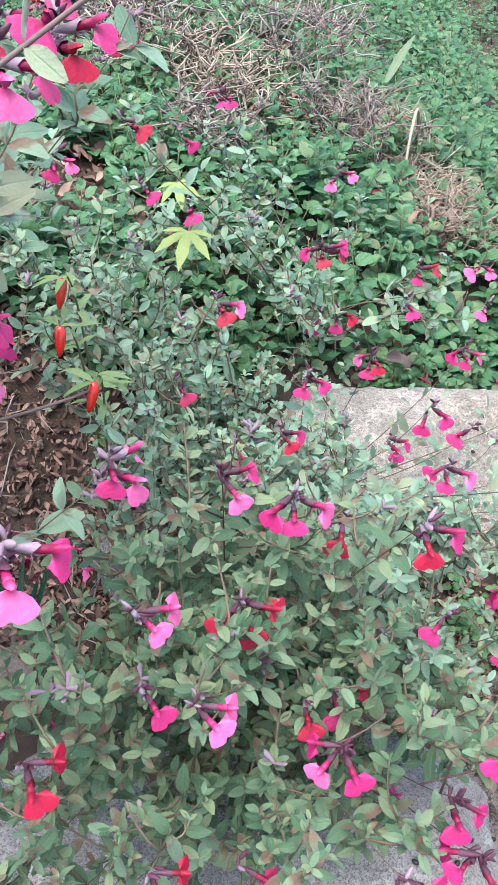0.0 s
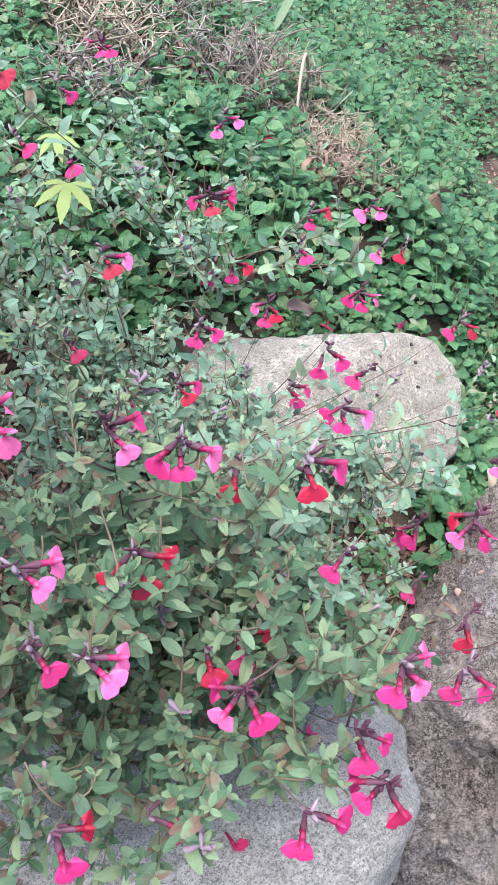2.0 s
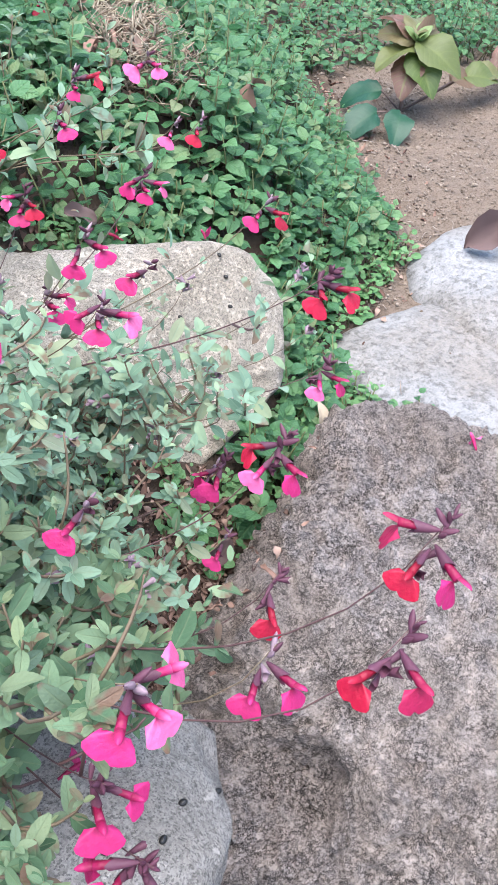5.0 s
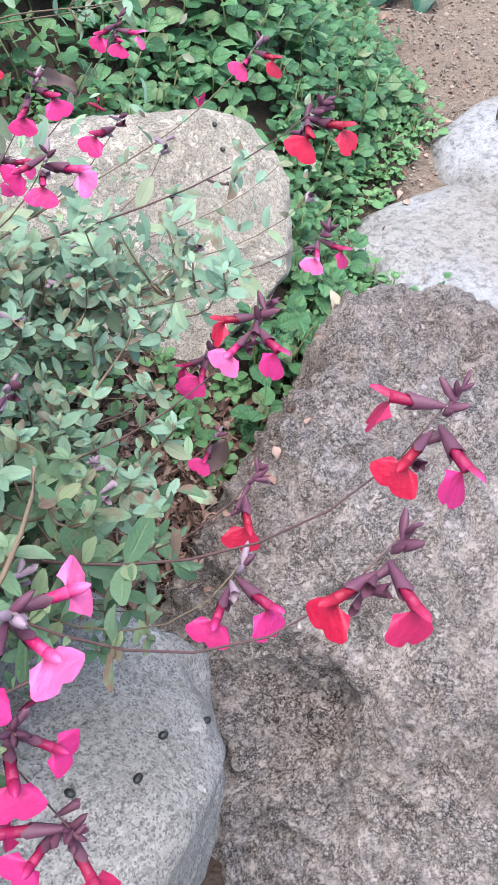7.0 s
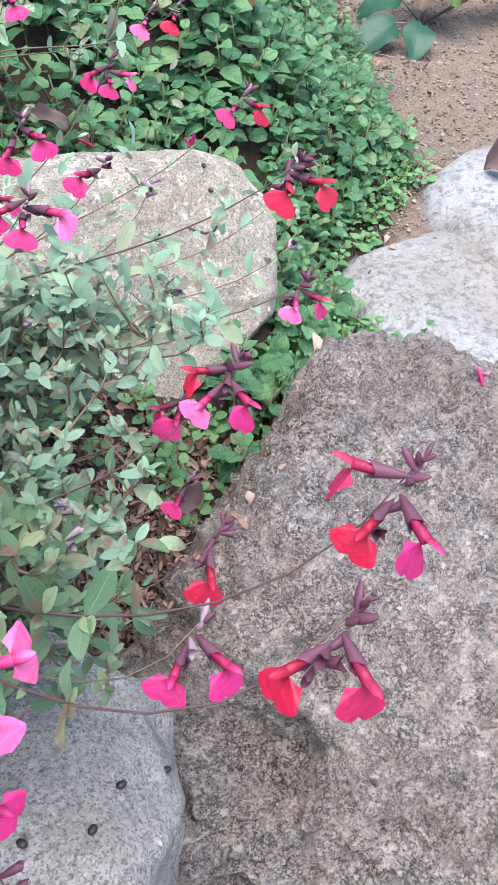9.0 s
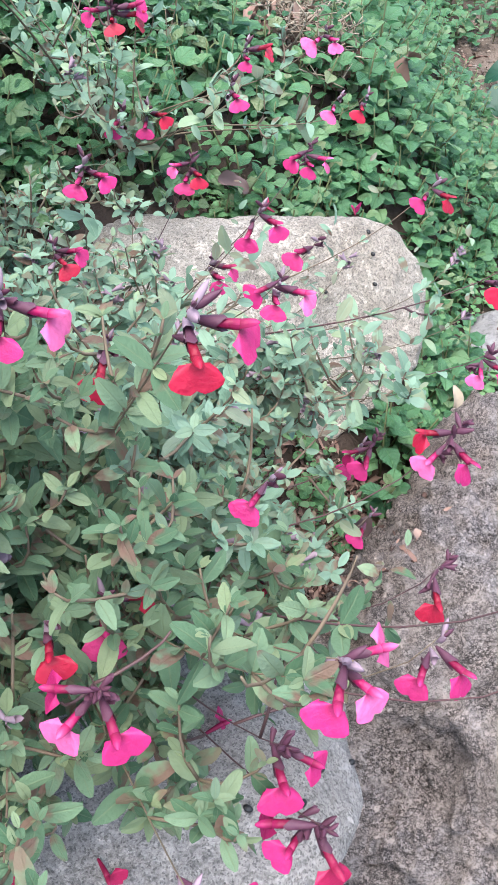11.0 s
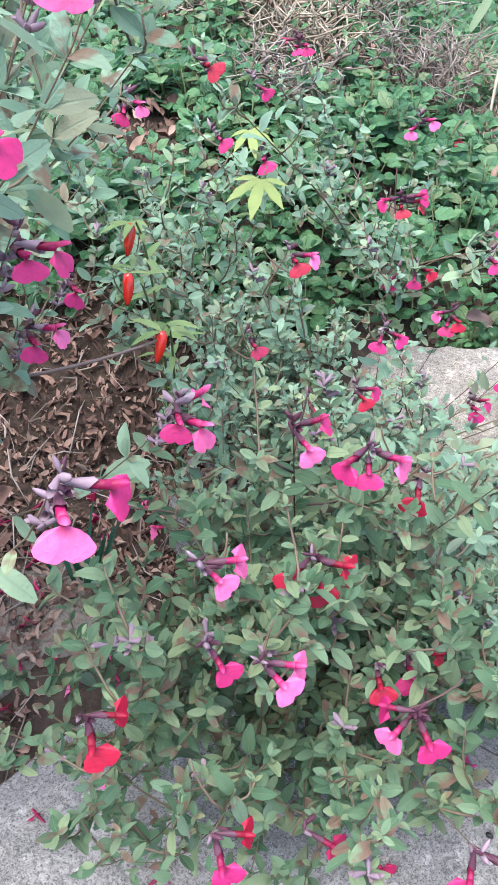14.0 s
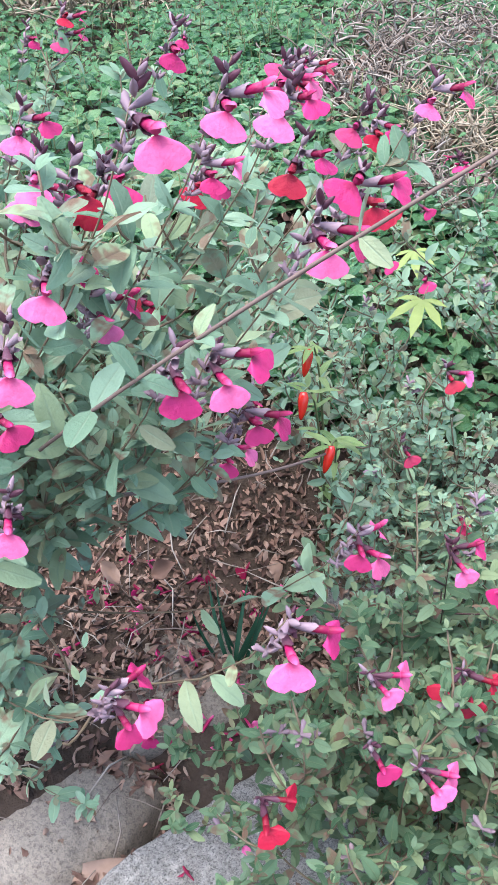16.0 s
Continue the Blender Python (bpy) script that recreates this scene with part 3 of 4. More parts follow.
def calyx_shape(length=0.0105, mouth=0.0033, points=True, shut=False):
    """A ribbed bell with two pointed lips, or a shut pointed bud."""
    v, f, uv = [], [], []
    sides = 8
    rings = [(-0.002, 0.0006), (0.0, 0.0014), (length * 0.35, 0.0023 if points else mouth), (length * 0.75, mouth * (0.75 if shut else 0.9)), (length, mouth * (0.08 if shut else 1.05))]
    for i, (y, r) in enumerate(rings):
        for k in range(sides):
            a = 2 * math.pi * k / sides
            rr = r * (1 + 0.1 * (k % 2))
            tip = 0.0045 * abs(math.sin(a)) ** 2 if points and i == 4 else 0
            v.append((rr * math.cos(a) * 0.8, y + tip, rr * math.sin(a) + 0.0006 * (i == 4) * math.sin(a)))
            uv.append((k / sides, y / length))
    for i in range(4):
        for k in range(sides):
            a, b = i * sides + k, i * sides + (k + 1) % sides
            f.append((a, b, b + sides, a + sides))
    return Shape(v, f, uv)


FLOWER, CALYX_BELL, BUD = flower_shape(), calyx_shape(), calyx_shape(0.0140, 0.0026, False, True)
SAGE_LEAF = [leaf_shape(0.020, 0.0090, 5, 3, 0.3, d, 1.05, 0.0, 0.75, w) for d, w in ((0.05, 0.02), (0.2, 0.05), (0.4, 0.03), (0.12, 0.08))]
ROOTS = {"front": Vector((0.0, 0.50, 0.14)), "middle": Vector((0.02, 0.66, 0.19)), "left": Vector((-0.56, 0.42, 0.2)), "back": Vector((0.08, 0.93, 0.19))}
SPIKES = {k: [] for k in ROOTS}
CAM_SIDE = Vector((0.06, 0.0, 0.8))


def spike(bush, x, y, z, flowers, buds=4, turn=None):
    """A flowering tip whose first open flower shows its lip at x, y, z. flowers: a letter of PETALS each."""
    SPIKES[bush].append((Vector((x, y, z)), flowers, buds, turn))


spike("middle", -0.013, 0.652, 0.406, "rp"), spike("middle", 0.159, 0.600, 0.331, "mm"), spike("middle", 0.043, 0.574, 0.326, "rm")
spike("middle", 0.198, 0.621, 0.296, "m", 2), spike("middle", 0.143, 0.631, 0.270, "mm"), spike("middle", 0.055, 0.590, 0.373, "mm")
spike("middle", 0.164, 0.513, 0.339, "mpm"), spike("middle", 0.129, 0.757, 0.275, "mrp", 6), spike("middle", 0.227, 0.753, 0.287, "mpm", 6)
spike("middle", 0.295, 0.668, 0.306, "mr"), spike("middle", 0.279, 0.480, 0.368, "rr", 6), spike("middle", 0.300, 0.519, 0.271, "pm", 5)
spike("middle", 0.070, 0.385, 0.409, "r"), spike("middle", -0.045, 0.600, 0.360, "d", 2), spike("middle", 0.005, 0.52, 0.36, "d", 3)
spike("back", -0.045, 0.772, 0.442, "m", 3), spike("back", -0.054, 0.911, 0.456, "m"), spike("back", -0.028, 1.07, 0.44, "mmm", 5)
spike("back", 0.095, 0.913, 0.411, "pp"), spike("back", 0.175, 1.149, 0.297, "r", 3), spike("back", 0.228, 0.775, 0.376, "pp", 2)
spike("back", 0.079, 0.774, 0.390, "rrmm", 6), spike("back", 0.283, 0.826, 0.299, "r", 3), spike("back", 0.264, 0.852, 0.284, "p", 3)
spike("back", 0.185, 0.834, 0.338, "mr"), spike("back", 0.169, 0.773, 0.335, "m", 4), spike("back", 0.075, 0.801, 0.301, "m"), spike("back", 0.100, 0.820, 0.292, "mr")
spike("back", -0.069, 0.631, 0.572, "r", 3), spike("back", -0.08, 0.75, 0.47, "m", 3)
spike("front", 0.101, 0.289, 0.497, "rm", 4), spike("front", 0.039, 0.350, 0.458, "mpm", 4), spike("front", 0.005, 0.383, 0.448, "pm", 5)
spike("front", 0.013, 0.312, 0.413, "rrr", 4), spike("front", -0.002, 0.230, 0.439, "pp", 4), spike("front", 0.055, 0.258, 0.359, "pmm", 5)
spike("front", 0.132, 0.362, 0.345, "m", 3), spike("front", 0.232, 0.535, 0.172, "m", 3), spike("front", 0.148, 0.397, 0.227, "r", 2)
spike("front", 0.151, 0.238, 0.400, "ppm", 3), spike("front", 0.087, 0.190, 0.345, "mm", 4), spike("front", 0.228, 0.402, 0.324, "pmr", 6)
spike("front", 0.225, 0.522, 0.202, "mm", 5), spike("front", 0.223, 0.250, 0.378, "rd", 6), spike("front", 0.253, 0.285, 0.384, "rmd", 7)
spike("front", 0.199, 0.293, 0.304, "mm", 3), spike("front", 0.220, 0.337, 0.294, "r", 5), spike("front", 0.130, 0.246, 0.321, "mm", 6)
spike("front", 0.131, 0.225, 0.305, "mdm", 7), spike("front", 0.066, 0.308, 0.337, "mr", 4), spike("front", 0.047, 0.286, 0.356, "r", 2)
spike("front", -0.030, 0.240, 0.436, "m", 4), spike("front", -0.030, 0.260, 0.471, "pp", 4), spike("front", -0.088, 0.210, 0.417, "rr", 2)
spike("front", 0.227, 0.477, 0.163, "m", 4), spike("front", -0.03, 0.185, 0.36, "mr", 2), spike("front", 0.02, 0.225, 0.30, "d", 2)
spike("left", -0.041, 0.307, 0.527, "ppm", 5), spike("left", -0.057, 0.173, 0.601, "pm", 3), spike("left", -0.091, 0.279, 0.625, "mm", 4)
spike("left", -0.092, 0.242, 0.677, "pm", 3), spike("left", -0.137, 0.649, 0.537, "mp", 3)
spike("left", -0.098, 0.219, 0.782, "p", 6), spike("left", -0.090, 0.273, 0.767, "pp", 6), spike("left", -0.028, 0.451, 0.712, "pm", 4)
spike("left", -0.052, 0.249, 0.730, "pm", 4), spike("left", -0.041, 0.300, 0.724, "rmm", 4), spike("left", -0.179, 0.332, 0.649, "mr", 5)
spike("left", -0.106, 0.232, 0.681, "m", 3), spike("left", -0.147, 0.403, 0.503, "mp", 3), spike("left", -0.125, 0.173, 0.556, "pm", 4)
spike("left", -0.174, 0.383, 0.627, "d", 4), spike("left", -0.143, 0.192, 0.516, "m", 5), spike("left", -0.159, 0.528, 0.462, "m", 3)
spike("left", -0.185, 0.296, 0.725, "pm", 6), spike("left", -0.155, 0.290, 0.728, "rm", 6), spike("left", -0.225, 0.375, 0.725, "pm", 5), spike("left", -0.205, 0.265, 0.655, "p", 3)
spike("left", -0.155, 0.80, 0.63, "mrm", 5), spike("left", -0.19, 0.84, 0.60, "mr", 5), spike("left", -0.30, 0.90, 0.64, "m", 5), spike("left", -0.38, 0.80, 0.68, "rm", 5)
spike("left", -0.13, 0.38, 0.70, "mp", 5), spike("left", -0.15, 0.42, 0.68, "rm", 4), spike("left", -0.085, 0.34, 0.745, "pm", 5), spike("left", -0.25, 0.36, 0.60, "m", 4)
spike("left", -0.168, 0.270, 0.741, "p", 5)
spike("left", -0.152, 0.280, 0.737, "r", 5)
spike("left", -0.157, 0.240, 0.713, "pm", 5)
spike("left", -0.156, 0.200, 0.706, "p", 5)
spike("left", -0.177, 0.220, 0.662, "m", 5)
spike("left", -0.177, 0.200, 0.626, "p", 5)
spike("left", -0.093, 0.450, 0.725, "mmm", 5)
spike("left", -0.101, 0.420, 0.731, "mp", 5)
spike("left", -0.064, 0.420, 0.710, "m", 5)
spike("left", -0.072, 0.600, 0.647, "rm", 5)
spike("left", -0.085, 0.360, 0.714, "rm", 5)
spike("left", -0.162, 0.300, 0.668, "pm", 5)
spike("left", -0.180, 0.500, 0.732, "m", 5)
spike("left", -0.387, 0.800, 0.663, "mm", 5)
spike("left", -0.415, 0.800, 0.666, "m", 5)


def leaf_pairs(line, leafy_from, leaf_to, gap, size, rng, leaves, shoots=None):
    """Crossed pairs of leaves, with tufts in their axils, along a line; shoots gathers where side shoots begin."""
    n = len(line) - 1
    turn, last = rng.uniform(0, 3.1), gap
    for i in range(n):
        p, q = line[i], line[i + 1]
        seg = (q - p).length
        d = (q - p).normalized()
        done = 0.0
        while last + (seg - done) >= gap:
            done += gap - last
            last = 0.0
            at = p + d * done
            s = (i + done / seg) / n
            turn += math.pi / 2
            if s < leafy_from or s > leaf_to:
                continue
            x = d.cross(Vector((0.2, 0.1, 1))).normalized()
            z = x.cross(d)
            big = size * (0.7 + 0.5 * math.sin(math.pi * min(1, (s - leafy_from) / (leaf_to - leafy_from)))) * rng.uniform(0.65, 1.3)
            for k in range(4):
                ang = turn + k * math.pi + rng.gauss(0, 0.35)
                tuft = k > 1
                if tuft and rng.random() < 0.4:
                    continue
                out = x * math.cos(ang) + z * math.sin(ang) + d * (rng.uniform(0.1, 0.9) + 0.6 * tuft) + Vector((0, 0, rng.uniform(-0.2, 0.4)))
                leaves.append((rng.choice(SAGE_LEAF), basis(at, out, (rng.gauss(0, 0.3), rng.gauss(-0.3, 0.3), 1), big * (rng.uniform(0.35, 0.7) if tuft else 1), rng.gauss(0, 0.5))))
                if shoots is not None and not tuft:
                    shoots.append((at, out.normalized(), s))
        last += seg - done


def sage_stem(root, tip, up, rng, leafy_from, leaf_gap, leaf_size, shoot_share=0.4, leaf_to=0.93):
    """One arching stem with its side shoots, and the leaves on them."""
    flat = Vector((tip.x - root.x, tip.y - root.y, 0))
    reach = (tip - root).length
    a = root + Vector((rng.gauss(0, 0.012), rng.gauss(0, 0.012), 0))
    line = bend(a, a + Vector((0, 0, 0.35 * reach)) + flat * 0.2, tip - up * reach * 0.35, tip, 14)
    thick = 0.0008 + 0.0010 * min(reach, 0.7)
    runs = [(line, [thick * (1 - 0.8 * i / 14) for i in range(15)])]
    leaves, shoots = [], []
    leaf_pairs(line, leafy_from, leaf_to, leaf_gap, leaf_size, rng, leaves, shoots)
    if leaf_to >= 1.0:
        for k in range(5):
            ang = 1.26 * k + rng.gauss(0, 0.3)
            leaves.append((rng.choice(SAGE_LEAF), basis(tip, Vector((math.cos(ang), math.sin(ang), 0.5)), up, leaf_size * rng.uniform(0.4, 0.8))))
    for at, out, s in shoots:
        if rng.random() > shoot_share:
            continue
        long = rng.uniform(0.025, 0.06) * (1.2 - 0.5 * s)
        end = at + out * long * 0.7 + Vector((rng.gauss(0, 0.008), rng.gauss(0, 0.008), long * 0.55))
        if end.y < 0.165:
            continue
        side = bend(at, at + out * long * 0.4, end - Vector((0, 0, long * 0.3)), end, 4)
        runs.append((side, [0.0008, 0.0008, 0.0007, 0.0006, 0.0005]))
        leaf_pairs(side, 0.25, 1.0, 0.012, leaf_size * 0.72, rng, leaves)
        for k in range(3):
            ang = rng.uniform(0, 6.28)
            leaves.append((rng.choice(SAGE_LEAF), basis(end, Vector((math.cos(ang), math.sin(ang), 0.9)), (0, 0, 1), leaf_size * rng.uniform(0.3, 0.5))))
    return runs, leaves


def clearing(p):
    """How much of the foliage is missing there: the litter between the bushes and the bare top of the pale boulder."""
    w = 0.02 * noise.noise(p * 18)
    u, v = p.x - 0.4 * (p.z - 0.2) + w, p.y + 0.87 * (p.z - 0.2) + w
    if p.z < 0.6 and ((-0.34 < u < -0.225 and 0.45 < v < 0.60) or (-0.27 < u < -0.185 and 0.60 < v < 0.74)):
        return 0.93
    if (p.x - 0.215) ** 2 + (p.y - 0.52) ** 2 < 0.045 ** 2 and p.z < 0.22:
        return 0.9
    u, v = p.x + 0.2 * (p.z - 0.15) + w, p.y + 0.87 * (p.z - 0.15) + w
    if 0.12 < u < 0.38 and 0.67 < v < 0.92 and p.z < 0.42:
        return 0.72
    if p.x > 0.1 and p.y < 0.32 and p.z < 0.3:
        return 0.97
    if (p - Vector((-0.05, 0.72, 0.47))).length < 0.045:
        return 0.9
    if -0.2 < p.x < 0.12 and p.y + 0.35 * (p.z - 0.17) < 0.262 + w and p.z < 0.34:
        return 0.5
    if p.x > 0.27 and p.y < 0.62:
        return 0.92
    if p.y < 0.43 and p.x > 0.19:
        return 0.7
    if abs(p.x + 0.095) < 0.05 and 0.36 < p.y < 0.545 and 0.42 < p.z < 0.58:
        return 0.85
    return 0.0


LONG_STEMS = {"left": [
    (((-0.36, 0.44, 0.40), (-0.22, 0.22, 0.62), (-0.09, 0.17, 0.735), (0.06, 0.25, 0.80)), 0.0011),
    (((-0.30, 0.33, 0.51), (-0.24, 0.37, 0.49), (-0.16, 0.43, 0.45), (-0.095, 0.50, 0.44)), 0.0017)]}
# Flowerless leafy tips that fill the bushes.
LEAFY_TIPS = {"left": [(-0.16, 0.28, 0.60), (-0.20, 0.33, 0.59), (-0.25, 0.36, 0.57), (-0.14, 0.34, 0.60), (-0.22, 0.27, 0.60), (-0.29, 0.42, 0.55), (-0.18, 0.40, 0.58), (-0.26, 0.30, 0.56), (-0.33, 0.36, 0.54), (-0.12, 0.27, 0.64), (-0.27, 0.29, 0.40), (-0.30, 0.30, 0.38), (-0.24, 0.27, 0.37), (-0.215, 0.24, 0.35), (-0.25, 0.23, 0.39), (-0.29, 0.25, 0.36)],
              "front": [(0.155, 0.345, 0.275), (0.17, 0.37, 0.24), (0.15, 0.36, 0.30), (0.18, 0.355, 0.22), (0.13, 0.335, 0.29), (0.165, 0.39, 0.26), (-0.10, 0.22, 0.36), (-0.13, 0.25, 0.33), (-0.08, 0.20, 0.32), (-0.15, 0.30, 0.32), (-0.11, 0.31, 0.38), (-0.06, 0.18, 0.30), (-0.16, 0.24, 0.34), (-0.13, 0.36, 0.36), (-0.10, 0.40, 0.40), (-0.03, 0.18, 0.28), (0.12, 0.37, 0.31), (0.10, 0.36, 0.33), (0.13, 0.40, 0.28), (0.09, 0.39, 0.30)],
              "middle": [(0.17, 0.47, 0.24), (0.15, 0.42, 0.25), (0.19, 0.45, 0.20), (0.16, 0.40, 0.22), (0.20, 0.48, 0.23), (0.14, 0.44, 0.22), (0.17, 0.43, 0.19), (0.18, 0.50, 0.22), (0.15, 0.38, 0.21), (0.19, 0.41, 0.22), (0.22, 0.53, 0.21), (0.23, 0.56, 0.19), (0.12, 0.50, 0.25), (0.16, 0.52, 0.24), (0.10, 0.46, 0.28), (0.20, 0.55, 0.22), (0.17, 0.58, 0.25), (0.13, 0.54, 0.27), (0.08, 0.50, 0.30), (0.22, 0.62, 0.22), (0.18, 0.54, 0.27), (0.05, 0.54, 0.30), (0.14, 0.47, 0.30), (0.07, 0.58, 0.30), (0.22, 0.60, 0.24), (0.25, 0.58, 0.26), (0.19, 0.57, 0.25), (0.24, 0.65, 0.27), (0.14, 0.55, 0.27), (-0.08, 0.62, 0.38), (-0.10, 0.56, 0.36), (-0.05, 0.68, 0.38), (-0.14, 0.72, 0.42), (-0.18, 0.68, 0.42), (-0.12, 0.66, 0.42), (-0.16, 0.78, 0.43), (-0.20, 0.74, 0.42), (-0.10, 0.76, 0.42), (-0.15, 0.62, 0.42), (-0.20, 0.62, 0.40), (-0.07, 0.55, 0.38), (-0.09, 0.50, 0.36), (-0.24, 0.80, 0.44), (-0.22, 0.86, 0.46), (-0.12, 0.85, 0.44)], "back": []}


def grow_sage(key, label, extra, seed, green=SALVIA):
    rng = random.Random(seed)
    root = ROOTS[key].copy()
    root.z = ground_z(root.x, root.y)
    bush = thing("sage_bush", root, label, "shrub", "flowering sage bushes")
    leaves = []
    for spot, cols, buds, turn in SPIKES[key]:
        to_cam = CAM_SIDE - spot
        az = (math.atan2(to_cam.y, to_cam.x) if turn is None else turn) + rng.gauss(0, 0.35)
        out = Vector((math.cos(az), math.sin(az), -0.05))
        flat = Vector((spot.x - root.x, spot.y - root.y, 0))
        up = (flat.normalized() * min(0.35 if key == "left" else 0.9, flat.length * 1.9) + Vector((0, 0, 0.75))).normalized()
        if spot.x > 0.18 and key == "front":
            up = Vector((0.5, 0.2, 0.8)).normalized()
        node = spot - out * 0.015
        tip = node + up * (0.008 + 0.0017 * buds)
        dark = len(cols) > 0 and buds > 4
        spray = spot.x > 0.18 and key == "front"
        thin = spray or key in ("left", "back")
        runs, lv = sage_stem(root, tip, up, rng, 0.5 if key in ("left", "back") else 0.35, 0.024, 1.15 if key == "left" else 0.85, 0.35 if key == "left" else 0.25 if thin else 0.4, 0.75 if spray else 0.93)
        leaves += [q for q in lv if (q[1].translation - tip).length > 0.045]
        runs = runs[:1] + [q for q in runs[1:] if clearing(q[0][-1]) < 0.5]
        tubes("stem", runs, DARK_STEM if dark and key != "left" else STEM, bush, root)
        for i, c in enumerate(cols):
            a = az + (0, 1.05, -0.95, 2.0, -2.0)[i] + rng.gauss(0, 0.2) * (i > 0)
            o = Vector((math.cos(a), math.sin(a), rng.uniform(-0.15, 0.2)))
            at = node + up * ((0.0, 0.003, 0.008, 0.010, 0.016)[i] + rng.gauss(0, 0.001))
            m = basis(at + o * 0.0015, o, up, rng.uniform(0.60, 0.78), rng.gauss(0, 0.15))
            fl = placed("flower", FLOWER, PETALS[c], m @ Matrix.Translation((0, 0.003, 0)), bush)
            bell = new("calyx", CALYX_BELL.data("calyx", CALYX_PALE if key == "left" and i % 2 else CALYX))
            bell.parent = fl
            bell.matrix_basis = Matrix.Translation((0, -0.002, 0))
        for i in range(4 if buds > 4 else 2):
            a = az + 1.05 * i + rng.gauss(0, 0.3)
            o = (Vector((math.cos(a), math.sin(a), 0)) + up * rng.uniform(-0.1, 0.9)).normalized()
            placed("calyx", CALYX_BELL, CALYX if (dark and key != "left") or i % 4 == 1 else CALYX_PALE, basis(node + up * rng.uniform(-0.012, 0.008), o, up, rng.uniform(0.42, 0.6)), bush)
        if key == "left":
            for i in range(12):
                a = 1.57 * i + 0.8 * (i // 4) + rng.gauss(0, 0.25)
                o = (Vector((math.cos(a), math.sin(a), 0)) + up * rng.uniform(0.5, 1.1)).normalized()
                placed("spent_calyx", BUD if i % 3 else CALYX_BELL, CALYX_PALE, basis(node - up * (0.006 + 0.0085 * (i // 4)), o, up, rng.uniform(0.36, 0.52)), bush)
        for i in range(buds):
            a = az + 1.57 * i + rng.gauss(0, 0.4)
            o = (Vector((math.cos(a), math.sin(a), 0)) + up * rng.uniform(0.6, 1.8)).normalized()
            at = node + up * (0.006 + 0.0017 * i)
            placed("bud", BUD, CALYX if (dark and key != "left") or i % 2 else CALYX_PALE, basis(at, o, up, rng.uniform(0.4, 0.7) * (1.1 - 0.08 * i)), bush)
    tips = [Vector(p) for p in LEAFY_TIPS[key]]
    for spot, cols, buds, turn in SPIKES[key]:
        for _ in range(extra if spot.x < 0.12 else ((3 if spot.y > 0.36 and spot.x < 0.2 else 0) if key == "front" else 4)):
            tips.append(spot + Vector((rng.gauss(0, 0.045), rng.gauss(0.02, 0.05), -rng.uniform(0.02, 0.13))))
    for tip in tips:
        tip.y = max(tip.y, 0.17)
        tip.z = max(tip.z, surface_z(tip.x, tip.y) + 0.02)
        if rng.random() < clearing(tip) or (0.12 < tip.x < 0.4 and 0.62 < tip.y < 1.0 and rng.random() < 0.7):
            continue
        flat = Vector((tip.x - root.x, tip.y - root.y, 0))
        up = (flat.normalized() * min(0.8, flat.length * 2) + Vector((rng.gauss(0, 0.2), rng.gauss(0, 0.2), 0.7))).normalized()
        runs, lv = sage_stem(root, tip, up, rng, 0.35, 0.018, 0.8, 0.45, 1.0)
        leaves += lv
        runs = runs[:1] + [q for q in runs[1:] if clearing(q[0][-1]) < 0.5]
        tubes("stem", runs, STEM, bush, root)
        if rng.random() < (0.6 if key == "left" else 0.3):
            for i in range(rng.randint(4, 7)):
                a = 1.57 * i + rng.gauss(0, 0.4)
                o = (Vector((math.cos(a), math.sin(a), 0)) + up * rng.uniform(0.3, 1.0)).normalized()
                placed("spent_calyx", CALYX_BELL, CALYX_PALE, basis(tip + up * (0.005 * (i // 2) - 0.006), o, up, rng.uniform(0.4, 0.65)), bush)
    for pts, r in LONG_STEMS.get(key, ()):
        line = bend(*[Vector(p) for p in pts], 16)
        extra_leaves = []
        leaf_pairs(line, 0.1, 0.8, 0.034, 0.95, rng, extra_leaves)
        leaves += [q for q in extra_leaves if rng.random() < 0.6]
        tubes("stem", [(line, [r * (1 - 0.4 * i / 16) for i in range(17)])], BARK, bush, root)
    leaves = [q for q in leaves if rng.random() >= clearing(q[1].translation)]
    leaves.sort(key=lambda q: q[1].translation.y - 0.6 * q[1].translation.z)
    for sh, m in leaves[:280]:
        placed("leaf", sh, green, m, bush)
    if leaves[280:]:
        joined("foliage", leaves[280:], green, bush, root)["kind"] = "stuff"
    return bush


grow_sage("front", "sprawling sage bush with crimson and pink flowers over grey boulders", 4, 21, SALVIA_FRESH)
grow_sage("middle", "grey-green sage bush with red and pink flowers beside a pale boulder", 8, 22)
grow_sage("left", "tall arching sage bush with bright pink flowers above dead leaves", 0, 23)
grow_sage("back", "slender sage bush with red flowers rising out of green mint", 1, 24)


# ---- litter, pebbles, dry brush ----
CURLED = [leaf_shape(0.020, w, 5, 3, f, d, 0.85, 0.0, 0.3, 0.3) for w, f, d in ((0.011, 0.9, 0.5), (0.008, 1.6, -0.6), (0.011, -0.9, 0.8), (0.009, 0.4, -0.9), (0.006, 1.2, 0.3))]
CLODS = [Shape(SPHERES[1][0] * np.array((0.0036, 0.003, 0.0021)) * np.array([[RNG.uniform(0.6, 1.3)] for _ in SPHERES[1][0]]), SPHERES[1][1], np.full((len(SPHERES[1][0]), 2), 0.5)) for _ in range(5)]


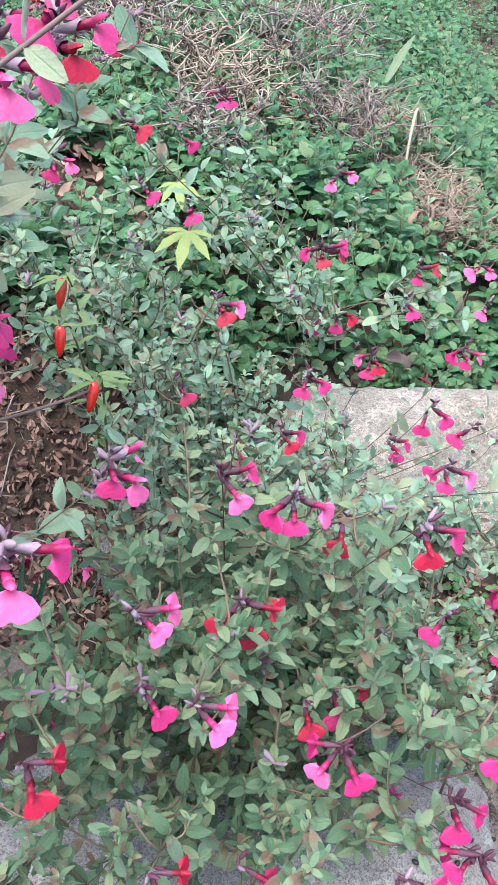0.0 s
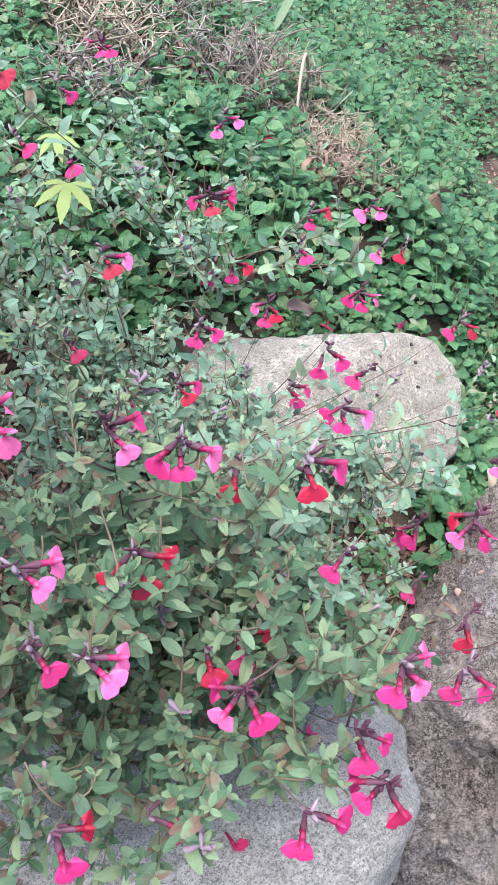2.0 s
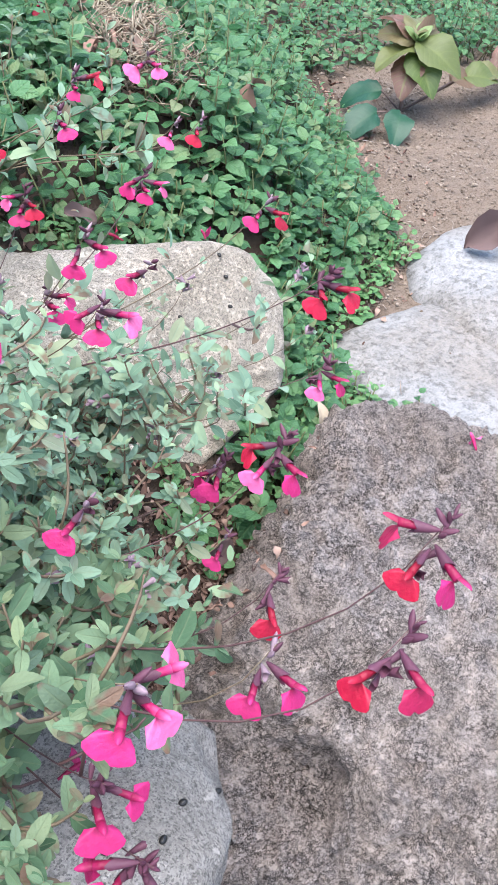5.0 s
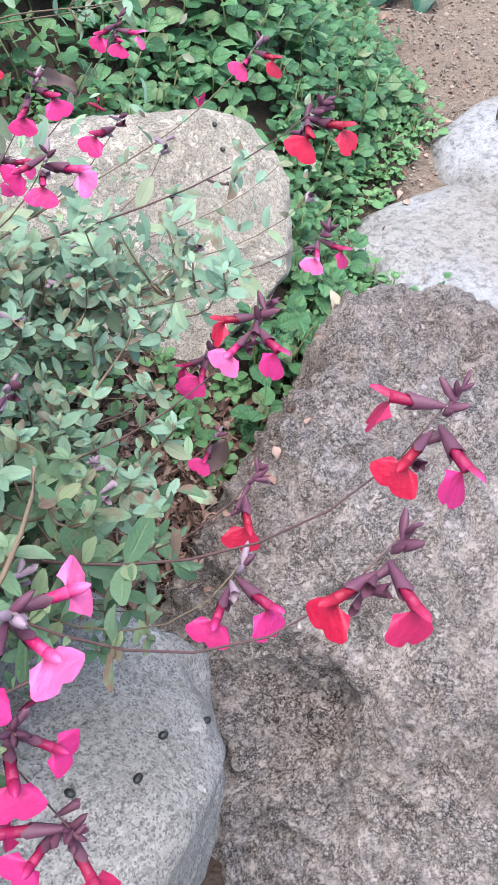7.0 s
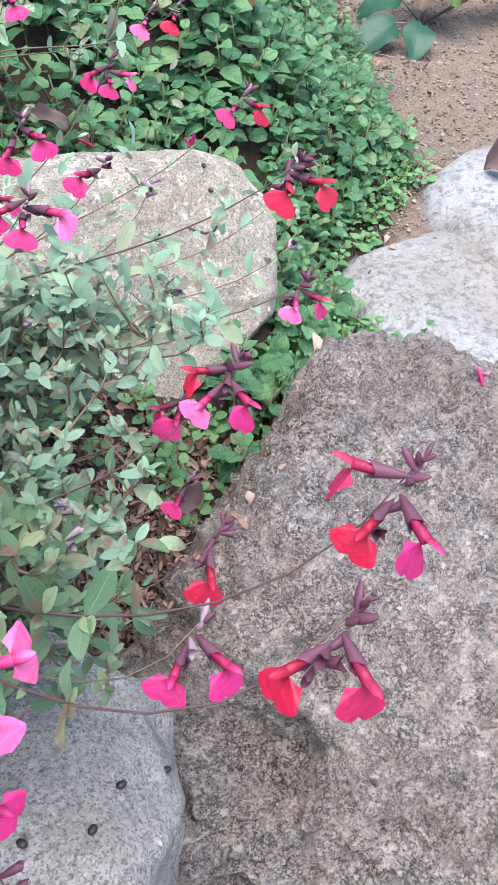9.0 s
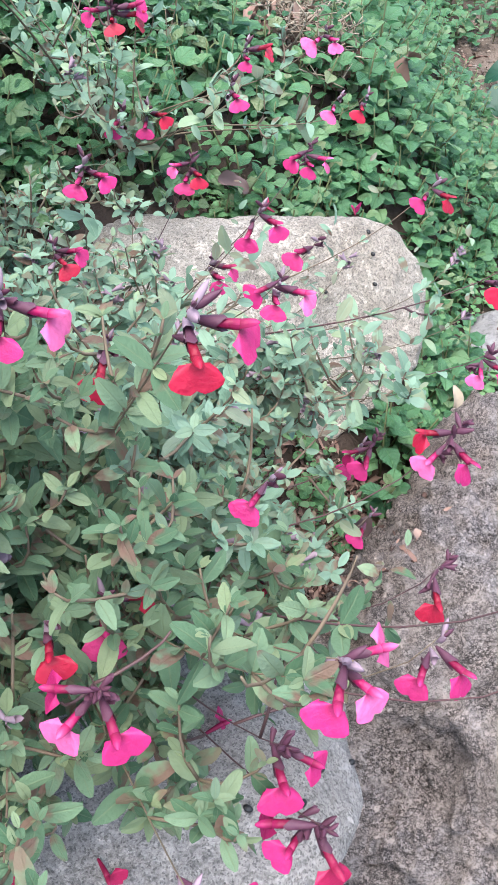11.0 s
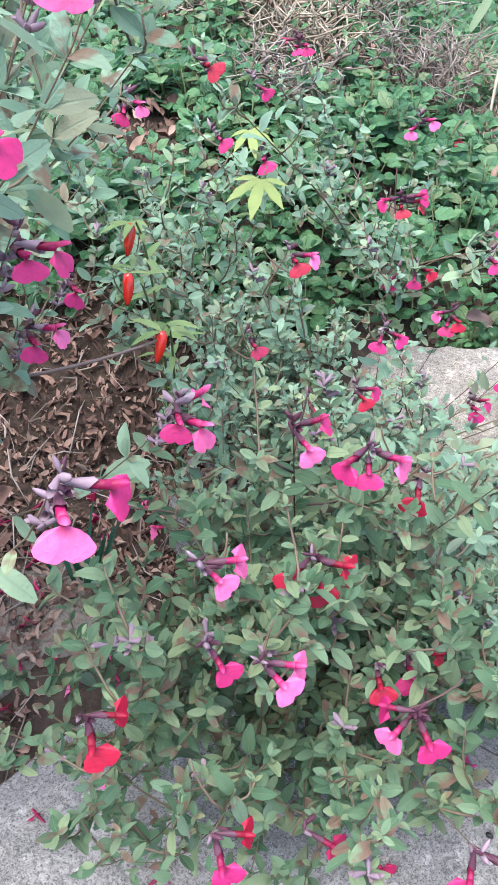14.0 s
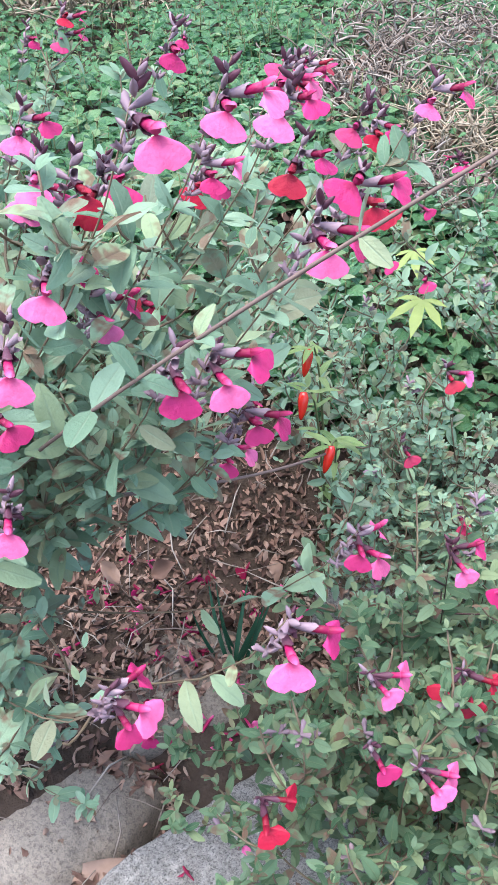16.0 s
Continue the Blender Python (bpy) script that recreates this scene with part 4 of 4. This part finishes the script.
def strewn(n, where, sizes, shapes, rng, lift=0.004):
    out = []
    while len(out) < n:
        x, y = where(rng)
        p = Vector((x, y, surface_z(x, y) + rng.uniform(0.0, lift)))
        a = rng.uniform(0, 6.28)
        d = Vector((math.cos(a), math.sin(a), rng.gauss(0, 0.3)))
        out.append((rng.choice(shapes), basis(p, d, (rng.gauss(0, 0.4), rng.gauss(0, 0.4), 1), rng.uniform(*sizes))))
    return out


def under_sage(rng):
    while True:
        x, y = rng.uniform(-0.55, -0.02), rng.uniform(0.27, 0.9)
        if y > 0.49 or (x < -0.22 and (y > 0.38 or not on_rock(x, y) or rng.random() < 0.05)):
            return x, y


def open_soil(x0, x1, y0, y1, share=0.04):
    def pick(rng):
        while True:
            x, y = rng.uniform(x0, x1), rng.uniform(y0, y1)
            if not on_rock(x, y) or rng.random() < share:
                return x, y
    return pick


def box(x0, x1, y0, y1):
    return lambda rng: (rng.uniform(x0, x1), rng.uniform(y0, y1))


def disc(x, y, r):
    def pick(rng):
        a, d = rng.uniform(0, 6.28), r * math.sqrt(rng.random())
        return x + d * math.cos(a), y + d * math.sin(a)
    return pick


def open_disc(x, y, r, share=0.02):
    """Places within a circle, seldom on a rock."""
    whole = disc(x, y, r)

    def pick(rng):
        while True:
            q = whole(rng)
            if not on_rock(*q) or rng.random() < share:
                return q
    return pick


def beside_path(rng):
    while True:
        y = rng.uniform(0.8, 1.75)
        x = path_edge(y) + rng.gauss(0.03, 0.045)
        if not on_rock(x, y) or rng.random() < 0.12:
            return x, y


def straws(n, where, rng, low=0.02, high=0.07, lift=0.02, thick=0.0007):
    runs = []
    for _ in range(n):
        x, y = where(rng)
        p = Vector((x, y, surface_z(x, y) + rng.uniform(0.001, lift)))
        a, long = rng.uniform(0, 6.28), rng.uniform(low, high)
        d = Vector((math.cos(a), math.sin(a), rng.gauss(0, 0.15))) * long
        q = p + d
        q.z = max(q.z, surface_z(q.x, q.y) + 0.002)
        mid = (p + q) / 2 + Vector((rng.gauss(0, 0.1), rng.gauss(0, 0.1), abs(rng.gauss(0, 0.1)))) * long
        r = thick * rng.uniform(0.6, 1.6)
        runs.append(([p, mid, q], [r, r, r * 0.6]))
    return runs


rng = random.Random(31)
dead = strewn(7500, under_sage, (0.25, 0.7), CURLED, rng, 0.008) + strewn(70, under_sage, (1.2, 1.9), CURLED, rng)
dead += strewn(1300, open_disc(0.21, 0.53, 0.09), (0.2, 0.55), CURLED, rng, 0.012) + strewn(500, open_disc(0.18, 0.48, 0.09, 0.05), (0.2, 0.6), CURLED, rng) + strewn(260, beside_path, (0.2, 0.7), CURLED, rng) + strewn(120, box(0.0, 0.36, 0.88, 0.98), (0.4, 1.1), CURLED, rng)
dead += strewn(160, disc(-0.05, 1.23, 0.1), (0.4, 1.2), CURLED, rng, 0.03) + strewn(200, disc(0.29, 1.2, 0.08), (0.5, 1.4), CURLED, rng, 0.05) + strewn(200, disc(-0.2, 1.6, 0.2), (0.5, 1.4), CURLED, rng, 0.04) + strewn(160, disc(0.15, 1.39, 0.12), (0.4, 1.2), CURLED, rng, 0.03) + strewn(150, disc(0.0, 1.42, 0.1), (0.4, 1.2), CURLED, rng, 0.03) + strewn(150, disc(-0.22, 1.05, 0.1), (0.4, 1.2), CURLED, rng, 0.03)
dead += strewn(700, disc(0.0, 1.85, 0.3), (0.5, 1.4), CURLED, rng, 0.03) + strewn(350, open_disc(0.29, 0.61, 0.07), (0.2, 0.7), CURLED, rng) + strewn(900, open_disc(0.19, 0.655, 0.09), (0.2, 0.6), CURLED, rng, 0.01)
tagged(joined("leaf_litter", dead, LITTER), "brown curled dead leaves lying on soil and stones", "leaf litter", kind="stuff")
runs = straws(420, under_sage, rng, thick=0.0006) + straws(40, open_disc(0.20, 0.52, 0.08), rng, 0.01, 0.035, 0.01, 0.0005) + straws(120, beside_path, rng, 0.008, 0.03, 0.004, 0.0005)
tagged(tubes("dry_twigs", runs, TWIG, sides=4), "thin dry twigs and stalks among the dead leaves", "twigs", kind="stuff")
chips = strewn(9000, open_soil(0.45, 1.25, 0.85, 1.9, 0.01), (0.2, 0.9), CLODS, rng, 0.002) + strewn(350, open_soil(0.45, 1.25, 0.85, 1.9, 0.0), (1.0, 2.0), CLODS, rng, 0.0)
chips += strewn(300, open_soil(0.15, 0.6, 0.05, 0.36, 0.0), (0.3, 1.0), CLODS, rng, 0.001)
tagged(joined("gravel", chips, PEBBLE), "coarse tan grit and small pebbles on the path", "gravel", kind="stuff")


def brush(name, centre, radius, height, n, mat, label, rng, thick=0.0008):
    """A tangle of dead stalks from one stool, each with a few twigs."""
    stool = Vector((centre[0], centre[1], ground_z(*centre)))
    ob = thing(name, stool, label, "dead plant")
    rest = []
    for k in range(n):
        a, d = rng.uniform(0, 6.28), radius * math.sqrt(rng.random())
        x, y = centre[0] + d * math.cos(a), centre[1] + d * math.sin(a)
        p = Vector((x, y, ground_z(x, y) - 0.004))
        top = p + Vector((rng.gauss(0, 0.45 * radius), rng.gauss(-0.1 * radius, 0.45 * radius), rng.uniform(0.2, 1.0) * height))
        mid = p.lerp(top, 0.5) + Vector((rng.gauss(0, 0.25), rng.gauss(0, 0.25), rng.uniform(0, 0.6))) * radius
        r = thick * rng.uniform(0.7, 2.2)
        runs = [(bend(p, p.lerp(mid, 0.7), mid, top, 6), [r] * 6 + [r * 0.4])]
        for _ in range(4):
            q = mid.lerp(top, rng.random())
            runs.append(([q, q + Vector((rng.gauss(0, 0.016), rng.gauss(0, 0.016), rng.uniform(-0.002, 0.022)))], [r * 0.7, r * 0.4]))
        if k < 90:
            tubes("stalk", runs, mat, ob, stool, sides=4)
        else:
            rest += runs
    if rest:
        tubes("tangle", rest, mat, ob, stool, sides=4)["kind"] = "stuff"
    return ob


brush("dry_brush", (0.15, 1.39), 0.085, 0.12, 120, TWIG, "grey tangle of dead twiggy stems amid mint", rng)
brush("dry_brush", (-0.05, 1.23), 0.07, 0.09, 80, TWIG, "dark dead stems lying beside green mint", rng, 0.0011)
brush("dry_grass", (0.29, 1.20), 0.06, 0.07, 110, STRAW, "flattened tuft of pale dry grass on the bank", rng)
brush("dry_brush", (-0.2, 1.6), 0.13, 0.09, 110, TWIG, "bleached heap of dead stalks behind the mint", rng, 0.0012)
brush("dry_brush", (-0.18, 1.88), 0.13, 0.10, 90, TWIG, "grey dead stalks tangled behind the mint", rng, 0.0014)
brush("dry_brush", (0.08, 1.66), 0.11, 0.11, 90, TWIG, "grey dead twiggy growth standing in mint", rng, 0.0011)
brush("dry_brush", (0.13, 1.9), 0.10, 0.10, 80, TWIG, "dark dead stems rising behind the mint", rng, 0.0012)
brush("dry_brush", (-0.06, 2.05), 0.13, 0.09, 80, TWIG, "grey-brown dry stalks lying behind the mint", rng, 0.0014)
brush("dry_brush", (-0.9, 2.12), 0.18, 0.12, 200, STRAW, "tall bleached dead stalks at the back of the bank", rng, 0.0018)
brush("dry_brush", (-0.05, 1.44), 0.09, 0.09, 110, STRAW, "tangled straw-coloured dead stalks among the mint", rng, 0.0012)
brush("dry_grass", (0.28, 1.33), 0.06, 0.06, 110, STRAW, "pale crumpled dry grass beside a dead stalk", rng)
brush("dry_grass", (0.21, 1.45), 0.06, 0.08, 70, STRAW, "scattered dry grass stalks among the mint", rng)
for points, label in ((((0.262, 1.39, 0.26), (0.258, 1.36, 0.37), (0.235, 1.29, 0.36), (0.222, 1.24, 0.24)), "bleached bent dead stalk standing in mint"),):
    tagged(tubes("dead_stalk", [(bend(*[Vector(p) for p in points], 10), [0.003 - 0.0001 * i for i in range(11)])], STRAW), label, "dead stalk")
blade = leaf_shape(0.19, 0.016, 10, 3, 0.3, 0.12, 0.7)
ob = thing("grass_clump", (0.235, 1.62, ground_z(0.235, 1.62)), "long pale green grass blade leaning over the mint", "grass")
placed("blade", blade, GRASS, basis(Vector((0.235, 1.62, ground_z(0.235, 1.62) + 0.05)), (0.45, 1.0, 0.35), (0, -0.5, 1)), ob)
placed("blade", blade, GRASS, basis(Vector((0.225, 1.60, ground_z(0.225, 1.60))), (-0.5, 0.5, 0.5), (0, -0.5, 1), 0.6), ob)
thin = leaf_shape(0.075, 0.0042, 8, 3, 0.5, 0.25, 0.6)
foot = Vector((-0.20, 0.515, surface_z(-0.20, 0.515)))
ob = thing("grass_tuft", foot, "thin dark green grass blades rising from dead leaves", "grass")
for i in range(9):
    a = rng.uniform(0, 6.28)
    placed("blade", thin, DARKLEAF, basis(foot + Vector((rng.gauss(0, 0.008), rng.gauss(0, 0.008), -0.002)), (0.4 * math.cos(a), 0.4 * math.sin(a), 1.0), (0, -1, 0.2), rng.uniform(0.7, 1.2)), ob)

# ---- single things ----
PALM = lobed_shape(0.045, ((5, 0.55), (48, 0.85), (90, 1.0), (132, 0.85), (175, 0.55)))
for p, ahead, s in (((-0.045, 0.735, 0.442), (-0.15, -0.9, -0.25), 1.0), ((-0.060, 0.81, 0.455), (0.2, -0.9, -0.3), 0.75)):
    ob = thing("maple_leaf", p, "fallen yellow-green maple leaf caught on the sage", "leaf")
    placed("blade", PALM, MAPLE, basis(Vector(p), ahead, (0, -0.5, 0.9), s), ob)
    tubes("leaf_stalk", [([Vector(p), Vector(p) + Vector((0.004, 0.02, 0.004))], [0.0007, 0.0005])], STEM, ob, p)


def pepper_shape(length=0.022, radius=0.0048):
    v, f, uv = [], [], []
    for i in range(11):
        t = i / 10
        r = radius * math.sin(math.pi * min(0.12 + t * 0.85, 1)) ** 0.6 * (1 - 0.35 * t) * (1 + 0.05 * math.sin(9 * t))
        for k in range(10):
            a = 2 * math.pi * k / 10
            v.append((r * math.cos(a) * (1 + 0.06 * math.cos(3 * a)) + 0.003 * t * t, length * t, r * math.sin(a)))
            uv.append((k / 10, t))
    for i in range(10):
        for k in range(10):
            a, c = i * 10 + k, i * 10 + (k + 1) % 10
            f.append((a, c, c + 10, a + 10))
    f.append(tuple(range(10))[::-1])
    f.append(tuple(range(100, 110)))
    return Shape(v, f, uv)


def chili_plant():
    rng = random.Random(4)
    foot = Vector((-0.125, 0.62, ground_z(-0.125, 0.62)))
    plant = thing("chili_plant", foot, "thin chili plant with three ripe red pods among sage", "plant")
    pod, slim = pepper_shape(), leaf_shape(0.026, 0.006, 5, 3, 0.25, 0.3, 0.8)
    tops = [Vector((-0.119, 0.548, 0.500)), Vector((-0.121, 0.530, 0.472)), Vector((-0.096, 0.500, 0.445))]
    for t in tops:
        run = bend(foot, foot + Vector((0, 0, 0.15)), t + Vector((0.01, 0.02, 0.02)), t, 10)
        tubes("stem", [(run, [0.0016 - 0.0001 * i for i in range(11)])], MINT_STEM, plant, foot)
        placed("pod", pod, CHILI, basis(t, (rng.gauss(0, 0.15), -0.45, -1), (0, -1, 0)), plant)
        for i in range(4, 11):
            for _ in range(2):
                a = rng.uniform(0, 6.28)
                placed("leaf", slim, CHILI_LEAF, basis(run[i], (math.cos(a), math.sin(a), 0.3), (0, 0, 1), rng.uniform(0.5, 1.1)), plant)
    return plant


chili_plant()


def hydrangea():
    rng = random.Random(8)
    foot = Vector((0.82, 1.60, ground_z(0.82, 1.60)))
    plant = thing("hydrangea", foot, "low hydrangea with yellow and red turning leaves beside the path", "shrub")
    big = leaf_shape(0.088, 0.066, 10, 5, 0.25, 0.4, 0.8, 0.035, 0.3, 0.09)
    small = leaf_shape(0.05, 0.03, 6, 5, 0.2, 0.15, 0.85, 0.02, 0.2)
    top = foot + Vector((0.01, 0.0, 0.125))
    tubes("stem", [(bend(foot, foot + Vector((0, 0, 0.04)), top - Vector((0, 0, 0.04)), top, 6), [0.004, 0.004, 0.0036, 0.0034, 0.003, 0.003, 0.0028])], BARK, plant, foot)
    for a, rise, h, s in ((-0.9, -0.1, 0, 1.1), (0.4, 0.1, 0.0, 1.0), (1.9, 0.5, 0.0, 1.1), (3.3, 0.0, -0.01, 0.9), (-2.2, -0.25, -0.03, 0.9), (-1.5, -0.2, -0.02, 1.0), (-0.2, 0.0, -0.02, 0.95), (1.2, 0.4, 0.01, 0.9), (2.6, 0.3, 0.0, 0.8)):
        placed("leaf", big, HYDRANGEA, basis(top + Vector((0, 0, h)), (math.cos(a), math.sin(a), rise), (0, -0.4, 1), s, rng.gauss(0, 0.3)), plant)
    for i in range(6):
        placed("leaf", small, CHILI_LEAF, basis(top, (math.cos(i), math.sin(i), 1.2), (0, -0.4, 1), 0.7), plant)
    for p, a, s in (((-0.05, -0.02, 0.05), 2.9, 1.0), ((-0.07, -0.06, 0.03), 3.6, 1.1), ((-0.03, -0.07, 0.03), -2.0, 0.95)):
        q = foot + Vector(p)
        tubes("leaf_stalk", [([foot, q], [0.0018, 0.0014])], BARK, plant, foot)
        placed("leaf", big, DARKLEAF, basis(q, (math.cos(a), math.sin(a), -0.1), (0, -0.4, 1), s * 0.85), plant)
    for i in range(5):
        a = rng.uniform(-0.6, 1.2)
        q = foot + Vector((0.09 + 0.03 * i, 0.02 * i, 0.05))
        tubes("leaf_stalk", [([foot, q], [0.002, 0.0014])], BARK, plant, foot)
        placed("leaf", big, HYDRANGEA, basis(q, (math.cos(a), math.sin(a), 0.2), (0, -0.4, 1), rng.uniform(0.6, 0.9)), plant)
    return plant


hydrangea()

CRUMPLED = leaf_shape(0.05, 0.034, 9, 5, 1.1, -0.45, 0.85, 0.03, 0.2, 0.22)
WIDE = leaf_shape(0.05, 0.03, 7, 5, 0.5, 0.35, 0.85, 0.0, 0.2, 0.08)
for p, ahead, s, mat, label in (((0.395, 1.165, 0.17), (0.1, -0.3, 0.9), 1.0, LITTER, "brown dead leaf standing upright in mint"),
                                ((-0.30, 0.575, 0.20), (0.8, 0.4, 0.2), 0.55, LITTER, "large grey-brown dead leaf on the litter"),
                                ((-0.33, 0.56, 0.20), (-0.6, 0.3, 0.3), 0.5, LITTER, "pale tan dead leaf on the litter"),
                                ((0.235, 0.525, 0.10), (0.9, 0.6, 0.9), 0.5, DEAD_DARK, "purplish dead leaf against a boulder"),
                                ((0.20, 0.90, 0.18), (-0.9, 0.1, 0.1), 0.6, DEAD_DARK, "curled brown leaf lying on a pale boulder"),
                                ((0.705, 1.065, 0.0), (0.9, 0.15, 0.35), 1.35, DEAD_DARK, "dark curled dead leaf on a flat stone"),
                                ((0.40, 0.74, 0.02), (0.1, 0.4, 1.0), 0.5, STRAW, "pale upright dead leaf beside the boulder")):
    p = Vector((p[0], p[1], max(p[2], surface_z(p[0], p[1]) + 0.003)))
    ob = thing("dead_leaf", p, label, "leaf")
    placed("blade", WIDE if mat is STRAW else CRUMPLED, mat, basis(p, ahead, (0.4, -0.5, 1), s), ob)

FALLEN = Shape(FLOWER.v * 0.7, FLOWER.f, FLOWER.uv)
for i in range(64):
    if i < 54:
        x, y = rng.uniform(-0.42, -0.12), rng.uniform(0.40, 0.66)
    else:
        x, y = (0.46, 0.11, 0.19, 0.22, 0.05, -0.1, -0.18, 0.25, 0.30, -0.15)[i - 54], (0.56, 0.345, 0.52, 0.86, 0.28, 0.25, 0.29, 0.60, 0.86, 0.33)[i - 54]
    p = Vector((x, y, surface_z(x, y) + 0.004))
    ob = thing("fallen_flower", p, "wilted crimson sage flower fallen on the ground", "flower", "fallen sage flowers")
    a = rng.uniform(0, 6.28)
    placed("petals", FALLEN, PETALS[rng.choice("mmdp")], basis(p, (math.cos(a), math.sin(a), 0.1), (rng.gauss(0, 1), rng.gauss(0, 1), 0.4), rng.uniform(0.7, 1.1)), ob)

SHELL = SPHERES[2][0] * np.array((0.0021, 0.0030, 0.0018))
for x, y in ((0.176, 0.325), (0.200, 0.339), (0.161, 0.302), (0.309, 0.838), (0.313, 0.825), (0.314, 0.806), (0.262, 0.79), (0.31, 0.76), (0.13, 0.30), (0.09, 0.36)):
    tip = Vector((x, y, surface_z(x, y) + 0.001))
    ob = mesh_object("seed", SHELL.tolist(), SPHERES[2][1], [SEED])
    ob.matrix_basis = basis(tip, (rng.gauss(0, 1), rng.gauss(0, 1), 0.1))
    tagged(ob, "small black seed resting on the granite", "seed", "black seeds on the boulders")
